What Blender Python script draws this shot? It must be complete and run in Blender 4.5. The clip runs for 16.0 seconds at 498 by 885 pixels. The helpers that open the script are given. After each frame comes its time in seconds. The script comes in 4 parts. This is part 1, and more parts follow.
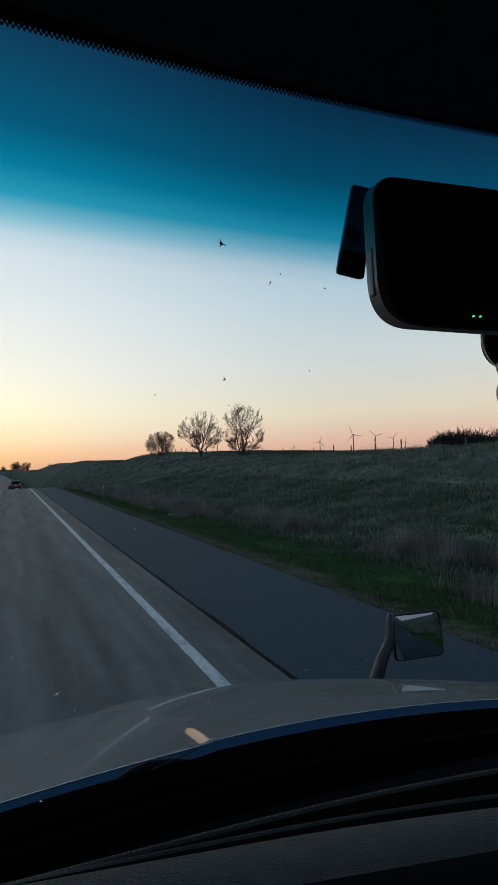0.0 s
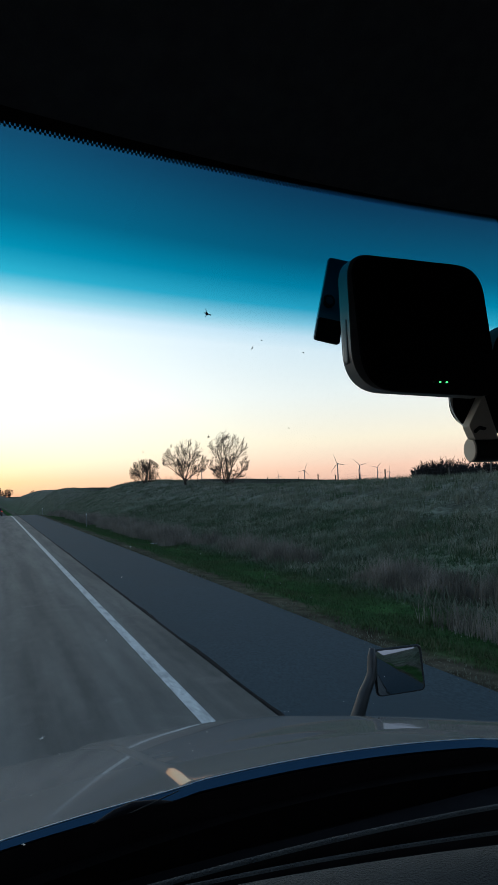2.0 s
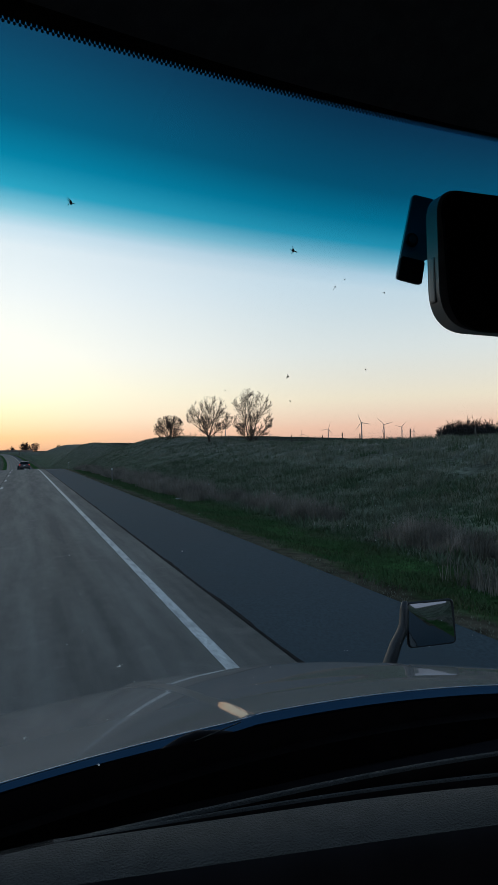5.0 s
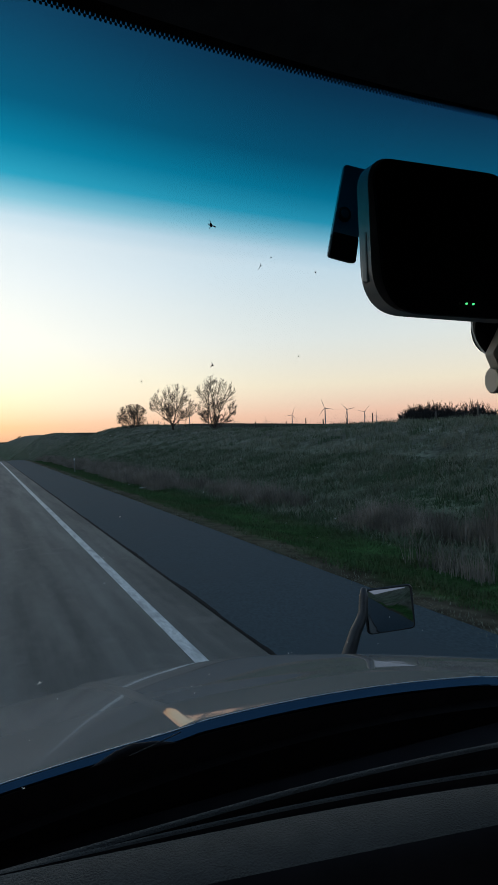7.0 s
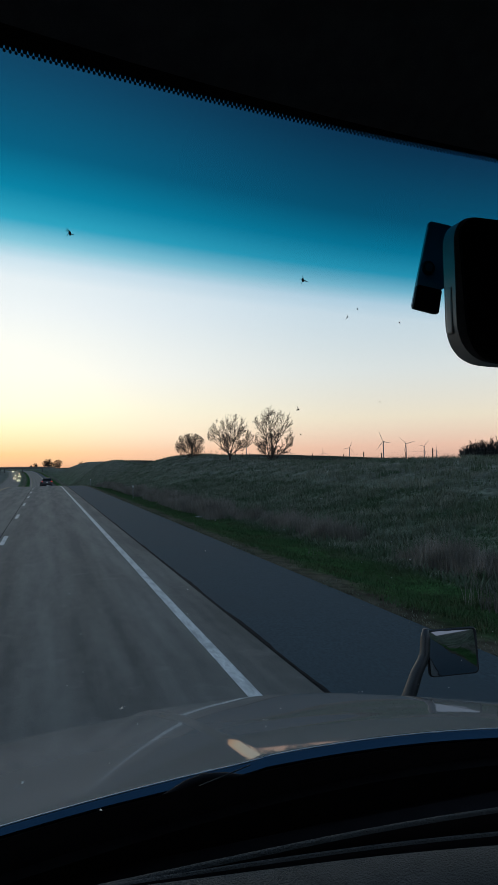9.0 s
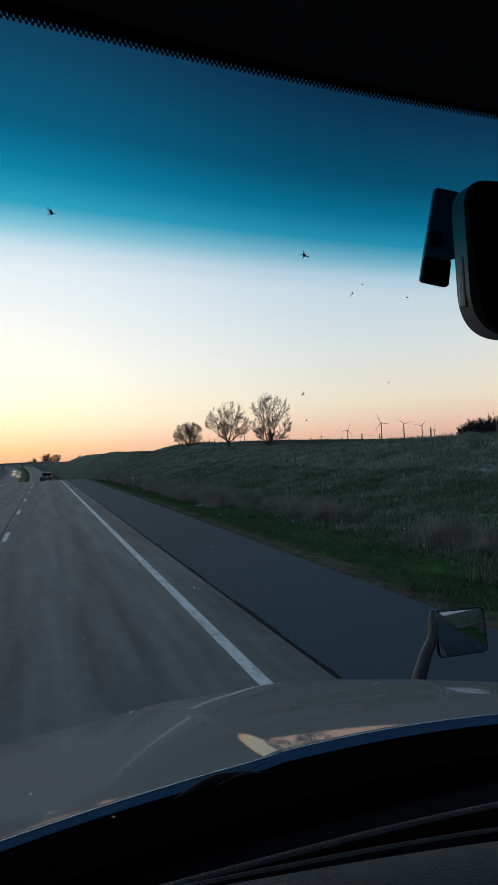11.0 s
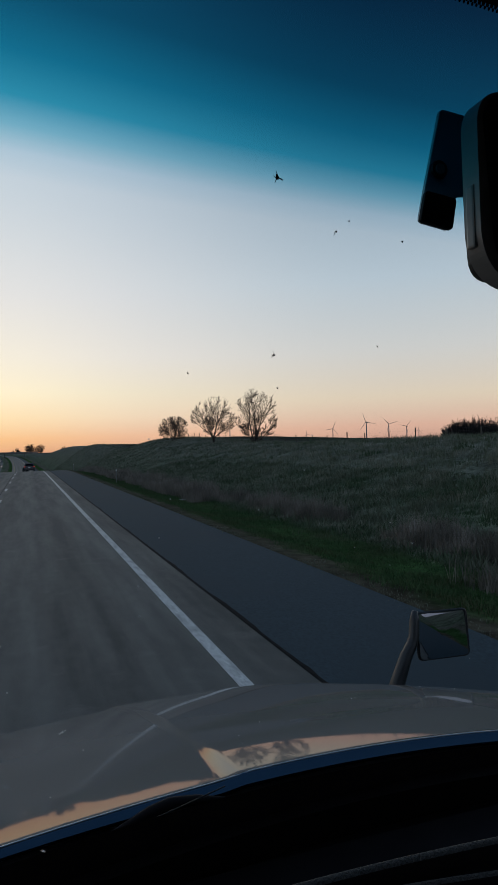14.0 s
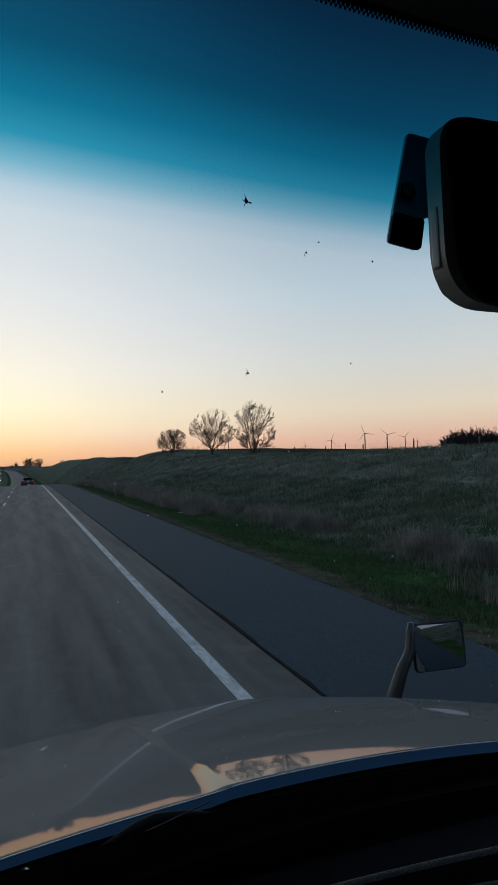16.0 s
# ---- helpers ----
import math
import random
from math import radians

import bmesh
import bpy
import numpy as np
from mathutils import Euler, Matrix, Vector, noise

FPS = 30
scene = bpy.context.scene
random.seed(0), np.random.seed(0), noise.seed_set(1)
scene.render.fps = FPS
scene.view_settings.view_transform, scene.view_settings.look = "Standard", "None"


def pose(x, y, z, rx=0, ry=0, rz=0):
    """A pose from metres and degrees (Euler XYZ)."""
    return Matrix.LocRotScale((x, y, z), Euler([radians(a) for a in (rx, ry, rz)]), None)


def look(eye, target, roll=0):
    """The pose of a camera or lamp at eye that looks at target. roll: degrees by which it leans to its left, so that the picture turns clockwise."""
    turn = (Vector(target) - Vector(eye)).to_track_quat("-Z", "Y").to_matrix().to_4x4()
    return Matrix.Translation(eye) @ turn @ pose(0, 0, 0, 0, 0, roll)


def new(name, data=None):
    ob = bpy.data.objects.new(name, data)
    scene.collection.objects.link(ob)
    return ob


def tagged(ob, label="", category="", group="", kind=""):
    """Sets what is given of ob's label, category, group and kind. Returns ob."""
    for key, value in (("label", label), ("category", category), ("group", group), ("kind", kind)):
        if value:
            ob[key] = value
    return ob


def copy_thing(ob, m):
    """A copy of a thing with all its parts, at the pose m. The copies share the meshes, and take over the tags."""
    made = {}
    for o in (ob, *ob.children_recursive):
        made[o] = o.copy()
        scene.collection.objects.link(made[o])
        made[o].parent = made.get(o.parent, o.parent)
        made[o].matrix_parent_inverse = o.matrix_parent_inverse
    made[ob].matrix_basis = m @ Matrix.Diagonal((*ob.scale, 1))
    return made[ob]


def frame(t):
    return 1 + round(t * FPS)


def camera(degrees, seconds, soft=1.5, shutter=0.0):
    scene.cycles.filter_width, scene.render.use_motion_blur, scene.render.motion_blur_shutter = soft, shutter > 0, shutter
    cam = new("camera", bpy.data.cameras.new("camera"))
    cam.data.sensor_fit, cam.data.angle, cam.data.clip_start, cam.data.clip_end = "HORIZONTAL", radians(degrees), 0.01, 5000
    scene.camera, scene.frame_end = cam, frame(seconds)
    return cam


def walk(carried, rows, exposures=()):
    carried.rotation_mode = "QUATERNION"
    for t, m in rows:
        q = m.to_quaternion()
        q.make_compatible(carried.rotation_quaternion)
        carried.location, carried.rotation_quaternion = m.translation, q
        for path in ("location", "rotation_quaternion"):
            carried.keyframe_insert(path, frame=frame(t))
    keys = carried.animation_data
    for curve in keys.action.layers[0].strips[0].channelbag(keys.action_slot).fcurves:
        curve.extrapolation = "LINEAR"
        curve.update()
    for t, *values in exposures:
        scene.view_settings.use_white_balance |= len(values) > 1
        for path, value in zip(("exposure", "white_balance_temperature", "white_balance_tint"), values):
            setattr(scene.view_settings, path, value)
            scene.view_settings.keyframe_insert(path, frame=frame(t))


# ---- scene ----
cam = camera(42.0, 16.0)
PATH = [
    (0, (0.056, 0.02, 2.567), (0.742, 1.898, 2.622), -2.6),
    (0.5, (0.061, 0.023, 2.573), (0.752, 1.898, 2.646), -2.6),
    (1, (0.067, -0.007, 2.585), (0.77, 1.863, 2.69), -3.4),
    (1.5, (0.084, -0.015, 2.597), (0.797, 1.847, 2.749), -4.4),
    (2, (0.045, -0.021, 2.594), (0.777, 1.836, 2.734), -2.2),
    (2.5, (0.059, 0.026, 2.564), (0.783, 1.89, 2.583), -1.8),
    (3, (0.078, 0.02, 2.564), (0.81, 1.882, 2.565), -3.6),
    (3.5, (0.041, 0.023, 2.586), (0.753, 1.891, 2.646), -1.6),
    (4, (0.008, 0.04, 2.598), (0.666, 1.927, 2.673), -1.9),
    (4.2, (-0.041, -0.006, 2.564), (0.622, 1.88, 2.634), -1.6),
    (6.3, (0.041, 0.024, 2.601), (0.7, 1.911, 2.541), -1.0),
    (6.5, (0.023, 0.034, 2.581), (0.742, 1.9, 2.572), -0.7),
    (7, (0.046, 0.038, 2.583), (0.808, 1.886, 2.551), -2.4),
    (7.5, (0.059, 0.014, 2.597), (0.875, 1.839, 2.647), -3.2),
    (8, (0.06, 0.017, 2.592), (0.868, 1.846, 2.615), -2.8),
    (8.5, (0.052, 0.009, 2.603), (0.804, 1.861, 2.658), -3.1),
    (9, (0.008, 0.018, 2.594), (0.609, 1.924, 2.663), -0.9),
    (9.2, (0.003, 0.03, 2.587), (0.569, 1.948, 2.612), -0.7),
    (11.5, (0.025, 0.073, 2.599), (0.624, 1.981, 2.625), -3.9),
    (12, (0.039, 0.185, 2.585), (0.553, 2.118, 2.579), -3.4),
    (12.5, (0.053, 0.194, 2.568), (0.665, 2.098, 2.525), -0.8),
    (13, (0.075, 0.164, 2.576), (0.702, 2.063, 2.581), -1.5),
    (13.5, (0.066, 0.156, 2.571), (0.688, 2.057, 2.582), -1.8),
    (14, (0.07, 0.158, 2.577), (0.718, 2.05, 2.59), -1.7),
    (14.5, (0.091, 0.145, 2.585), (0.805, 2.011, 2.657), -2.9),
    (15, (0.094, 0.142, 2.589), (0.812, 2.007, 2.664), -2.8),
    (15.5, (0.089, 0.143, 2.584), (0.787, 2.015, 2.674), -2.4),
    (16, (0.086, 0.143, 2.58), (0.739, 2.033, 2.63), -2.2),
]
EXPOSURES = [(0, 0.08, 6400, 7), (1, 0.27, 6350, 7), (2, 0.48, 6300, 6), (3, 0.37, 6250, 5), (4, 0.22, 6350, 7), (6.5, 0.27, 6350, 7), (7, 0.28, 6450, 7), (7.5, 0.46, 6300, 5), (8.5, 0.44, 6350, 6), (9, 0.22, 6400, 8),
             (11.5, 0.2, 6450, 9), (12, 0.0, 6580, 11), (13, -0.08, 6680, 13), (14, -0.06, 6680, 13), (16, 0.05, 6620, 11)]
walk(cam, [(t, look(e, g, r)) for t, e, g, r in PATH], EXPOSURES)

# ---- world: clear sky at dawn, the sun still under the horizon ahead, a little left of the road ----
SUN_AZ = radians(-7)
world = bpy.data.worlds.new("dawn_sky")
scene.world = world
world.use_nodes = True


def dawn_sky():
    nt = world.node_tree
    nt.nodes.clear()
    n, l = nt.nodes.new, nt.links.new
    out, bg, tc = n("ShaderNodeOutputWorld"), n("ShaderNodeBackground"), n("ShaderNodeTexCoord")
    sep = n("ShaderNodeSeparateXYZ")
    l(tc.outputs["Generated"], sep.inputs[0])
    asin = n("ShaderNodeMath"); asin.operation = "ARCSINE"
    l(sep.outputs["Z"], asin.inputs[0])
    el = n("ShaderNodeMapRange")                       # 0 at the horizon, 1 at 60 degrees
    el.inputs["From Min"].default_value, el.inputs["From Max"].default_value = 0.0, radians(60)
    l(asin.outputs[0], el.inputs["Value"])
    root = n("ShaderNodeMath"); root.operation = "POWER"; root.inputs[1].default_value = 0.5
    l(el.outputs[0], root.inputs[0])

    def ramp(stops):
        r = n("ShaderNodeValToRGB")
        e = r.color_ramp.elements
        while len(e) < len(stops):
            e.new(0.5)
        for k, (deg, c) in zip(e, stops):
            k.position, k.color = math.sqrt(deg / 60), (*c, 1)
        l(root.outputs[0], r.inputs[0])
        return r
    away = ramp(AWAY)
    near = ramp(NEAR)
    dot = n("ShaderNodeVectorMath"); dot.operation = "DOT_PRODUCT"
    flat = n("ShaderNodeCombineXYZ")
    l(sep.outputs["X"], flat.inputs[0]); l(sep.outputs["Y"], flat.inputs[1])
    nrm = n("ShaderNodeVectorMath"); nrm.operation = "NORMALIZE"
    l(flat.outputs[0], nrm.inputs[0]); l(nrm.outputs[0], dot.inputs[0])
    dot.inputs[1].default_value = (math.sin(SUN_AZ), math.cos(SUN_AZ), 0)
    ang = n("ShaderNodeMath"); ang.operation = "ARCCOSINE"
    l(dot.outputs["Value"], ang.inputs[0])
    fac = n("ShaderNodeMapRange"); fac.interpolation_type = "SMOOTHERSTEP"
    fac.inputs["From Min"].default_value, fac.inputs["From Max"].default_value = GLOW
    fac.inputs["To Min"].default_value, fac.inputs["To Max"].default_value = 1.0, 0.0
    l(ang.outputs[0], fac.inputs["Value"])
    inner = n("ShaderNodeMapRange"); inner.interpolation_type = "SMOOTHSTEP"     # the yellow core over the sunken sun
    inner.inputs["From Min"].default_value, inner.inputs["From Max"].default_value = radians(2), radians(19)
    inner.inputs["To Min"].default_value, inner.inputs["To Max"].default_value = 1.0, 0.0
    l(ang.outputs[0], inner.inputs["Value"])
    core = ramp(CORE)
    warm = n("ShaderNodeMix"); warm.data_type = "RGBA"
    l(inner.outputs[0], warm.inputs[0]); l(near.outputs[0], warm.inputs[6]); l(core.outputs[0], warm.inputs[7])
    mix = n("ShaderNodeMix"); mix.data_type = "RGBA"
    l(fac.outputs[0], mix.inputs[0]); l(away.outputs[0], mix.inputs[6]); l(warm.outputs[2], mix.inputs[7])
    back = n("ShaderNodeMapRange"); back.interpolation_type = "SMOOTHSTEP"   # the sky behind is dimmer
    back.inputs["From Min"].default_value, back.inputs["From Max"].default_value = radians(55), radians(140)
    l(ang.outputs[0], back.inputs["Value"])
    west = ramp(BACK)
    all_round = n("ShaderNodeMix"); all_round.data_type = "RGBA"
    l(back.outputs[0], all_round.inputs[0]); l(mix.outputs[2], all_round.inputs[6]); l(west.outputs[0], all_round.inputs[7])
    l(all_round.outputs[2], bg.inputs["Color"])
    l(bg.outputs[0], out.inputs[0])


AWAY = [(0, (0.56, 0.31, 0.25)), (1.5, (0.79, 0.495, 0.38)), (4, (0.81, 0.70, 0.55)), (8, (0.68, 0.70, 0.69)),
        (14, (0.51, 0.63, 0.72)), (24, (0.29, 0.41, 0.52)), (40, (0.09, 0.16, 0.26)), (60, (0.08, 0.14, 0.25))]
NEAR = [(0, (0.78, 0.38, 0.25)), (1.2, (1.02, 0.61, 0.38)), (3, (1.07, 0.86, 0.62)), (5, (1.05, 0.95, 0.73)),
        (8, (0.98, 0.935, 0.86)), (13, (0.85, 0.865, 0.875)), (26, (0.55, 0.69, 0.81)), (60, (0.13, 0.23, 0.37))]
CORE = [(0, (0.80, 0.38, 0.23)), (1.2, (1.12, 0.65, 0.31)), (3, (1.17, 0.90, 0.54)), (5, (1.18, 1.04, 0.74)),
        (8, (1.07, 1.00, 0.84)), (13, (0.90, 0.90, 0.885)), (26, (0.57, 0.71, 0.82)), (60, (0.13, 0.23, 0.37))]
BACK = [(0, (0.22, 0.25, 0.32)), (3, (0.26, 0.29, 0.38)), (8, (0.32, 0.38, 0.50)), (16, (0.30, 0.40, 0.53)), (30, (0.21, 0.31, 0.44)), (60, (0.10, 0.18, 0.30))]
GLOW = (radians(0), radians(44))
dawn_sky()


# ---- materials ----
def shader(name):
    m = bpy.data.materials.new(name)
    m.use_nodes = True
    return m, m.node_tree, m.node_tree.nodes["Principled BSDF"]


def surface(name, a, b, scale=8.0, rough=0.7, bump=0.0, bump_scale=60.0, metal=0.0, stretch=(1, 1, 1), coat=0.0,
            patch=None, patch_scale=0.6, spread=0.0, spec=0.5):
    """Two colours mixed by noise, broad patches of a third, fine relief; spread: how far whole objects differ."""
    m, nt, p = shader(name)
    n, l = nt.nodes.new, nt.links.new
    tc, mp = n("ShaderNodeTexCoord"), n("ShaderNodeMapping")
    mp.inputs["Scale"].default_value = stretch
    l(tc.outputs["Object"], mp.inputs[0])
    no = n("ShaderNodeTexNoise")
    no.inputs["Scale"].default_value, no.inputs["Detail"].default_value = scale, 6
    l(mp.outputs[0], no.inputs["Vector"])
    r = n("ShaderNodeMapRange")
    r.inputs["From Min"].default_value, r.inputs["From Max"].default_value = 0.33, 0.67
    l(no.outputs["Fac"], r.inputs["Value"])
    mix = n("ShaderNodeMix"); mix.data_type = "RGBA"
    mix.inputs[6].default_value, mix.inputs[7].default_value = (*a, 1), (*b, 1)
    l(r.outputs[0], mix.inputs[0])
    col = mix.outputs[2]
    if patch:
        n2 = n("ShaderNodeTexNoise")
        n2.inputs["Scale"].default_value, n2.inputs["Detail"].default_value = patch_scale, 4
        l(mp.outputs[0], n2.inputs["Vector"])
        r2 = n("ShaderNodeMapRange")
        r2.inputs["From Min"].default_value, r2.inputs["From Max"].default_value = 0.45, 0.68
        l(n2.outputs["Fac"], r2.inputs["Value"])
        m2 = n("ShaderNodeMix"); m2.data_type = "RGBA"
        m2.inputs[7].default_value = (*patch, 1)
        l(r2.outputs[0], m2.inputs[0]); l(col, m2.inputs[6])
        col = m2.outputs[2]
    if spread:
        oi, hs, mr = n("ShaderNodeObjectInfo"), n("ShaderNodeHueSaturation"), n("ShaderNodeMapRange")
        mr.inputs["To Min"].default_value, mr.inputs["To Max"].default_value = 1 - spread, 1 + spread
        l(oi.outputs["Random"], mr.inputs["Value"]); l(mr.outputs[0], hs.inputs["Value"]); l(col, hs.inputs["Color"])
        col = hs.outputs[0]
    l(col, p.inputs["Base Color"])
    p.inputs["Roughness"].default_value, p.inputs["Metallic"].default_value = rough, metal
    p.inputs["Coat Weight"].default_value, p.inputs["Coat Roughness"].default_value = coat, 0.03
    p.inputs["Specular IOR Level"].default_value = spec
    if bump:
        bn, bu = n("ShaderNodeTexNoise"), n("ShaderNodeBump")
        bn.inputs["Scale"].default_value, bn.inputs["Detail"].default_value = bump_scale, 5
        bu.inputs["Strength"].default_value, bu.inputs["Distance"].default_value = bump, 0.01
        l(mp.outputs[0], bn.inputs["Vector"]); l(bn.outputs["Fac"], bu.inputs["Height"]); l(bu.outputs[0], p.inputs["Normal"])
    return m


def glowing(name, colour, strength):
    m, nt, p = shader(name)
    p.inputs["Base Color"].default_value = (*colour, 1)
    p.inputs["Emission Color"].default_value, p.inputs["Emission Strength"].default_value = (*colour, 1), strength
    return m


def milky(name):
    """A dried film that lets light from outside glow through it."""
    m = bpy.data.materials.new(name)
    m.use_nodes = True
    nt = m.node_tree
    nt.nodes.clear()
    n, l = nt.nodes.new, nt.links.new
    tl, tr, mx, out = n("ShaderNodeBsdfTranslucent"), n("ShaderNodeBsdfTransparent"), n("ShaderNodeMixShader"), n("ShaderNodeOutputMaterial")
    tl.inputs[0].default_value = (0.85, 0.85, 0.82, 1)
    tc, no = n("ShaderNodeTexCoord"), n("ShaderNodeTexNoise")
    no.inputs["Scale"].default_value = 900
    l(tc.outputs["Object"], no.inputs["Vector"])
    mr = n("ShaderNodeMapRange"); mr.inputs["To Min"].default_value, mr.inputs["To Max"].default_value = 0.1, 0.9
    l(no.outputs["Fac"], mr.inputs["Value"]); l(mr.outputs[0], mx.inputs[0])
    l(tr.outputs[0], mx.inputs[1]); l(tl.outputs[0], mx.inputs[2]); l(mx.outputs[0], out.inputs[0])
    return m


def ground_material():
    """Bare edge, mown green verge, dry reeds in the ditch, olive bank, ploughed field: zones by the distance from the road."""
    m, nt, p = shader("roadside_earth_and_grass")
    n, l = nt.nodes.new, nt.links.new
    tc, at = n("ShaderNodeTexCoord"), n("ShaderNodeAttribute")
    at.attribute_name = "across"
    wob = n("ShaderNodeTexNoise"); wob.inputs["Scale"].default_value, wob.inputs["Detail"].default_value = 0.5, 5
    l(tc.outputs["Object"], wob.inputs["Vector"])
    add = n("ShaderNodeMath"); add.operation = "MULTIPLY_ADD"; add.inputs[1].default_value = 2.4
    l(wob.outputs["Fac"], add.inputs[0]); l(at.outputs["Fac"], add.inputs[2])
    mr = n("ShaderNodeMapRange"); mr.inputs["From Min"].default_value, mr.inputs["From Max"].default_value = 6.0, 56.0
    l(add.outputs[0], mr.inputs["Value"])
    r = n("ShaderNodeValToRGB")
    stops = [(6.0, (0.090, 0.076, 0.060)), (7.5, (0.080, 0.070, 0.048)), (8.3, (0.040, 0.090, 0.028)), (9.9, (0.044, 0.090, 0.031)),
             (11.0, (0.140, 0.126, 0.098)), (13.5, (0.108, 0.128, 0.085)), (24, (0.150, 0.155, 0.122)), (31, (0.185, 0.178, 0.150)),
             (40, (0.060, 0.060, 0.046)), (56, (0.042, 0.056, 0.036))]
    e = r.color_ramp.elements
    while len(e) < len(stops):
        e.new(0.5)
    for k, (d, c) in zip(e, stops):
        k.position, k.color = (d - 6) / 50, (*c, 1)
    l(mr.outputs[0], r.inputs[0])
    fine, big = n("ShaderNodeTexNoise"), n("ShaderNodeTexNoise")
    fine.inputs["Scale"].default_value, fine.inputs["Detail"].default_value = 3.0, 8
    big.inputs["Scale"].default_value, big.inputs["Detail"].default_value = 0.35, 5
    l(tc.outputs["Object"], fine.inputs["Vector"]); l(tc.outputs["Object"], big.inputs["Vector"])
    mu = n("ShaderNodeMath"); mu.operation = "MULTIPLY"
    l(fine.outputs["Fac"], mu.inputs[0]); l(big.outputs["Fac"], mu.inputs[1])
    val = n("ShaderNodeMapRange")
    val.inputs["From Min"].default_value, val.inputs["From Max"].default_value = 0.12, 0.40
    val.inputs["To Min"].default_value, val.inputs["To Max"].default_value = 0.45, 1.65
    l(mu.outputs[0], val.inputs["Value"])
    hs = n("ShaderNodeHueSaturation")
    l(r.outputs[0], hs.inputs["Color"]); l(val.outputs[0], hs.inputs["Value"])
    l(hs.outputs[0], p.inputs["Base Color"])
    p.inputs["Roughness"].default_value = 0.95
    p.inputs["Specular IOR Level"].default_value = 0.0
    bu = n("ShaderNodeBump"); bu.inputs["Strength"].default_value, bu.inputs["Distance"].default_value = 0.8, 0.15
    l(fine.outputs["Fac"], bu.inputs["Height"]); l(bu.outputs[0], p.inputs["Normal"])
    return m


def concrete_material():
    """Worn grey concrete with darker wheel tracks along the lanes, scuffs and tar."""
    m, nt, p = shader("worn_road_concrete")
    n, l = nt.nodes.new, nt.links.new
    tc, sep = n("ShaderNodeTexCoord"), n("ShaderNodeSeparateXYZ")
    at = n("ShaderNodeAttribute"); at.attribute_name = "across"
    mp = n("ShaderNodeMapping"); mp.inputs["Scale"].default_value = (2.2, 0.14, 1)
    l(tc.outputs["Object"], mp.inputs[0])
    st = n("ShaderNodeTexNoise"); st.inputs["Scale"].default_value, st.inputs["Detail"].default_value = 1.1, 6
    l(mp.outputs[0], st.inputs["Vector"])
    gr = n("ShaderNodeTexNoise"); gr.inputs["Scale"].default_value, gr.inputs["Detail"].default_value = 45, 4
    l(tc.outputs["Object"], gr.inputs["Vector"])
    sc = n("ShaderNodeTexNoise"); sc.inputs["Scale"].default_value, sc.inputs["Detail"].default_value, sc.inputs["Distortion"].default_value = 1.7, 7, 0.6
    l(tc.outputs["Object"], sc.inputs["Vector"])
    wave = n("ShaderNodeMath"); wave.operation = "MULTIPLY"; wave.inputs[1].default_value = 2 * math.pi / 1.85
    l(at.outputs["Fac"], wave.inputs[0])
    cos = n("ShaderNodeMath"); cos.operation = "COSINE"; l(wave.outputs[0], cos.inputs[0])
    a1 = n("ShaderNodeMath"); a1.operation = "MULTIPLY_ADD"; a1.inputs[1].default_value = 0.09
    l(cos.outputs[0], a1.inputs[0]); l(st.outputs["Fac"], a1.inputs[2])
    a2 = n("ShaderNodeMath"); a2.operation = "MULTIPLY_ADD"; a2.inputs[1].default_value = 0.22
    l(gr.outputs["Fac"], a2.inputs[0]); mo = n("ShaderNodeTexNoise"); mo.inputs["Scale"].default_value, mo.inputs["Detail"].default_value = 5.5, 6
    mo2 = n("ShaderNodeMapping"); mo2.inputs["Scale"].default_value = (1, 0.4, 1)
    l(tc.outputs["Object"], mo2.inputs[0]); l(mo2.outputs[0], mo.inputs["Vector"])
    a3 = n("ShaderNodeMath"); a3.operation = "MULTIPLY_ADD"; a3.inputs[1].default_value = 0.26
    cen = n("ShaderNodeMath"); cen.operation = "SUBTRACT"; cen.inputs[1].default_value = 0.5
    l(mo.outputs["Fac"], cen.inputs[0]); l(cen.outputs[0], a3.inputs[0]); l(a1.outputs[0], a3.inputs[2])
    l(a3.outputs[0], a2.inputs[2])
    r = n("ShaderNodeValToRGB")
    e = r.color_ramp.elements
    e[0].position, e[0].color = 0.40, (0.050, 0.053, 0.051, 1)
    e[1].position, e[1].color = 0.86, (0.142, 0.139, 0.128, 1)
    l(a2.outputs[0], r.inputs[0])
    pale = n("ShaderNodeMapRange"); pale.inputs["From Min"].default_value, pale.inputs["From Max"].default_value = 0.60, 0.78
    pale.inputs["To Max"].default_value = 0.55
    l(sc.outputs["Fac"], pale.inputs["Value"])
    mix = n("ShaderNodeMix"); mix.data_type = "RGBA"; mix.inputs[7].default_value = (0.165, 0.157, 0.150, 1)
    l(pale.outputs[0], mix.inputs[0]); l(r.outputs[0], mix.inputs[6])
    l(mix.outputs[2], p.inputs["Base Color"])
    p.inputs["Roughness"].default_value = 0.74
    p.inputs["Specular IOR Level"].default_value = 0.28
    bu = n("ShaderNodeBump"); bu.inputs["Strength"].default_value, bu.inputs["Distance"].default_value = 0.5, 0.01
    l(gr.outputs["Fac"], bu.inputs["Height"]); l(bu.outputs[0], p.inputs["Normal"])
    return m


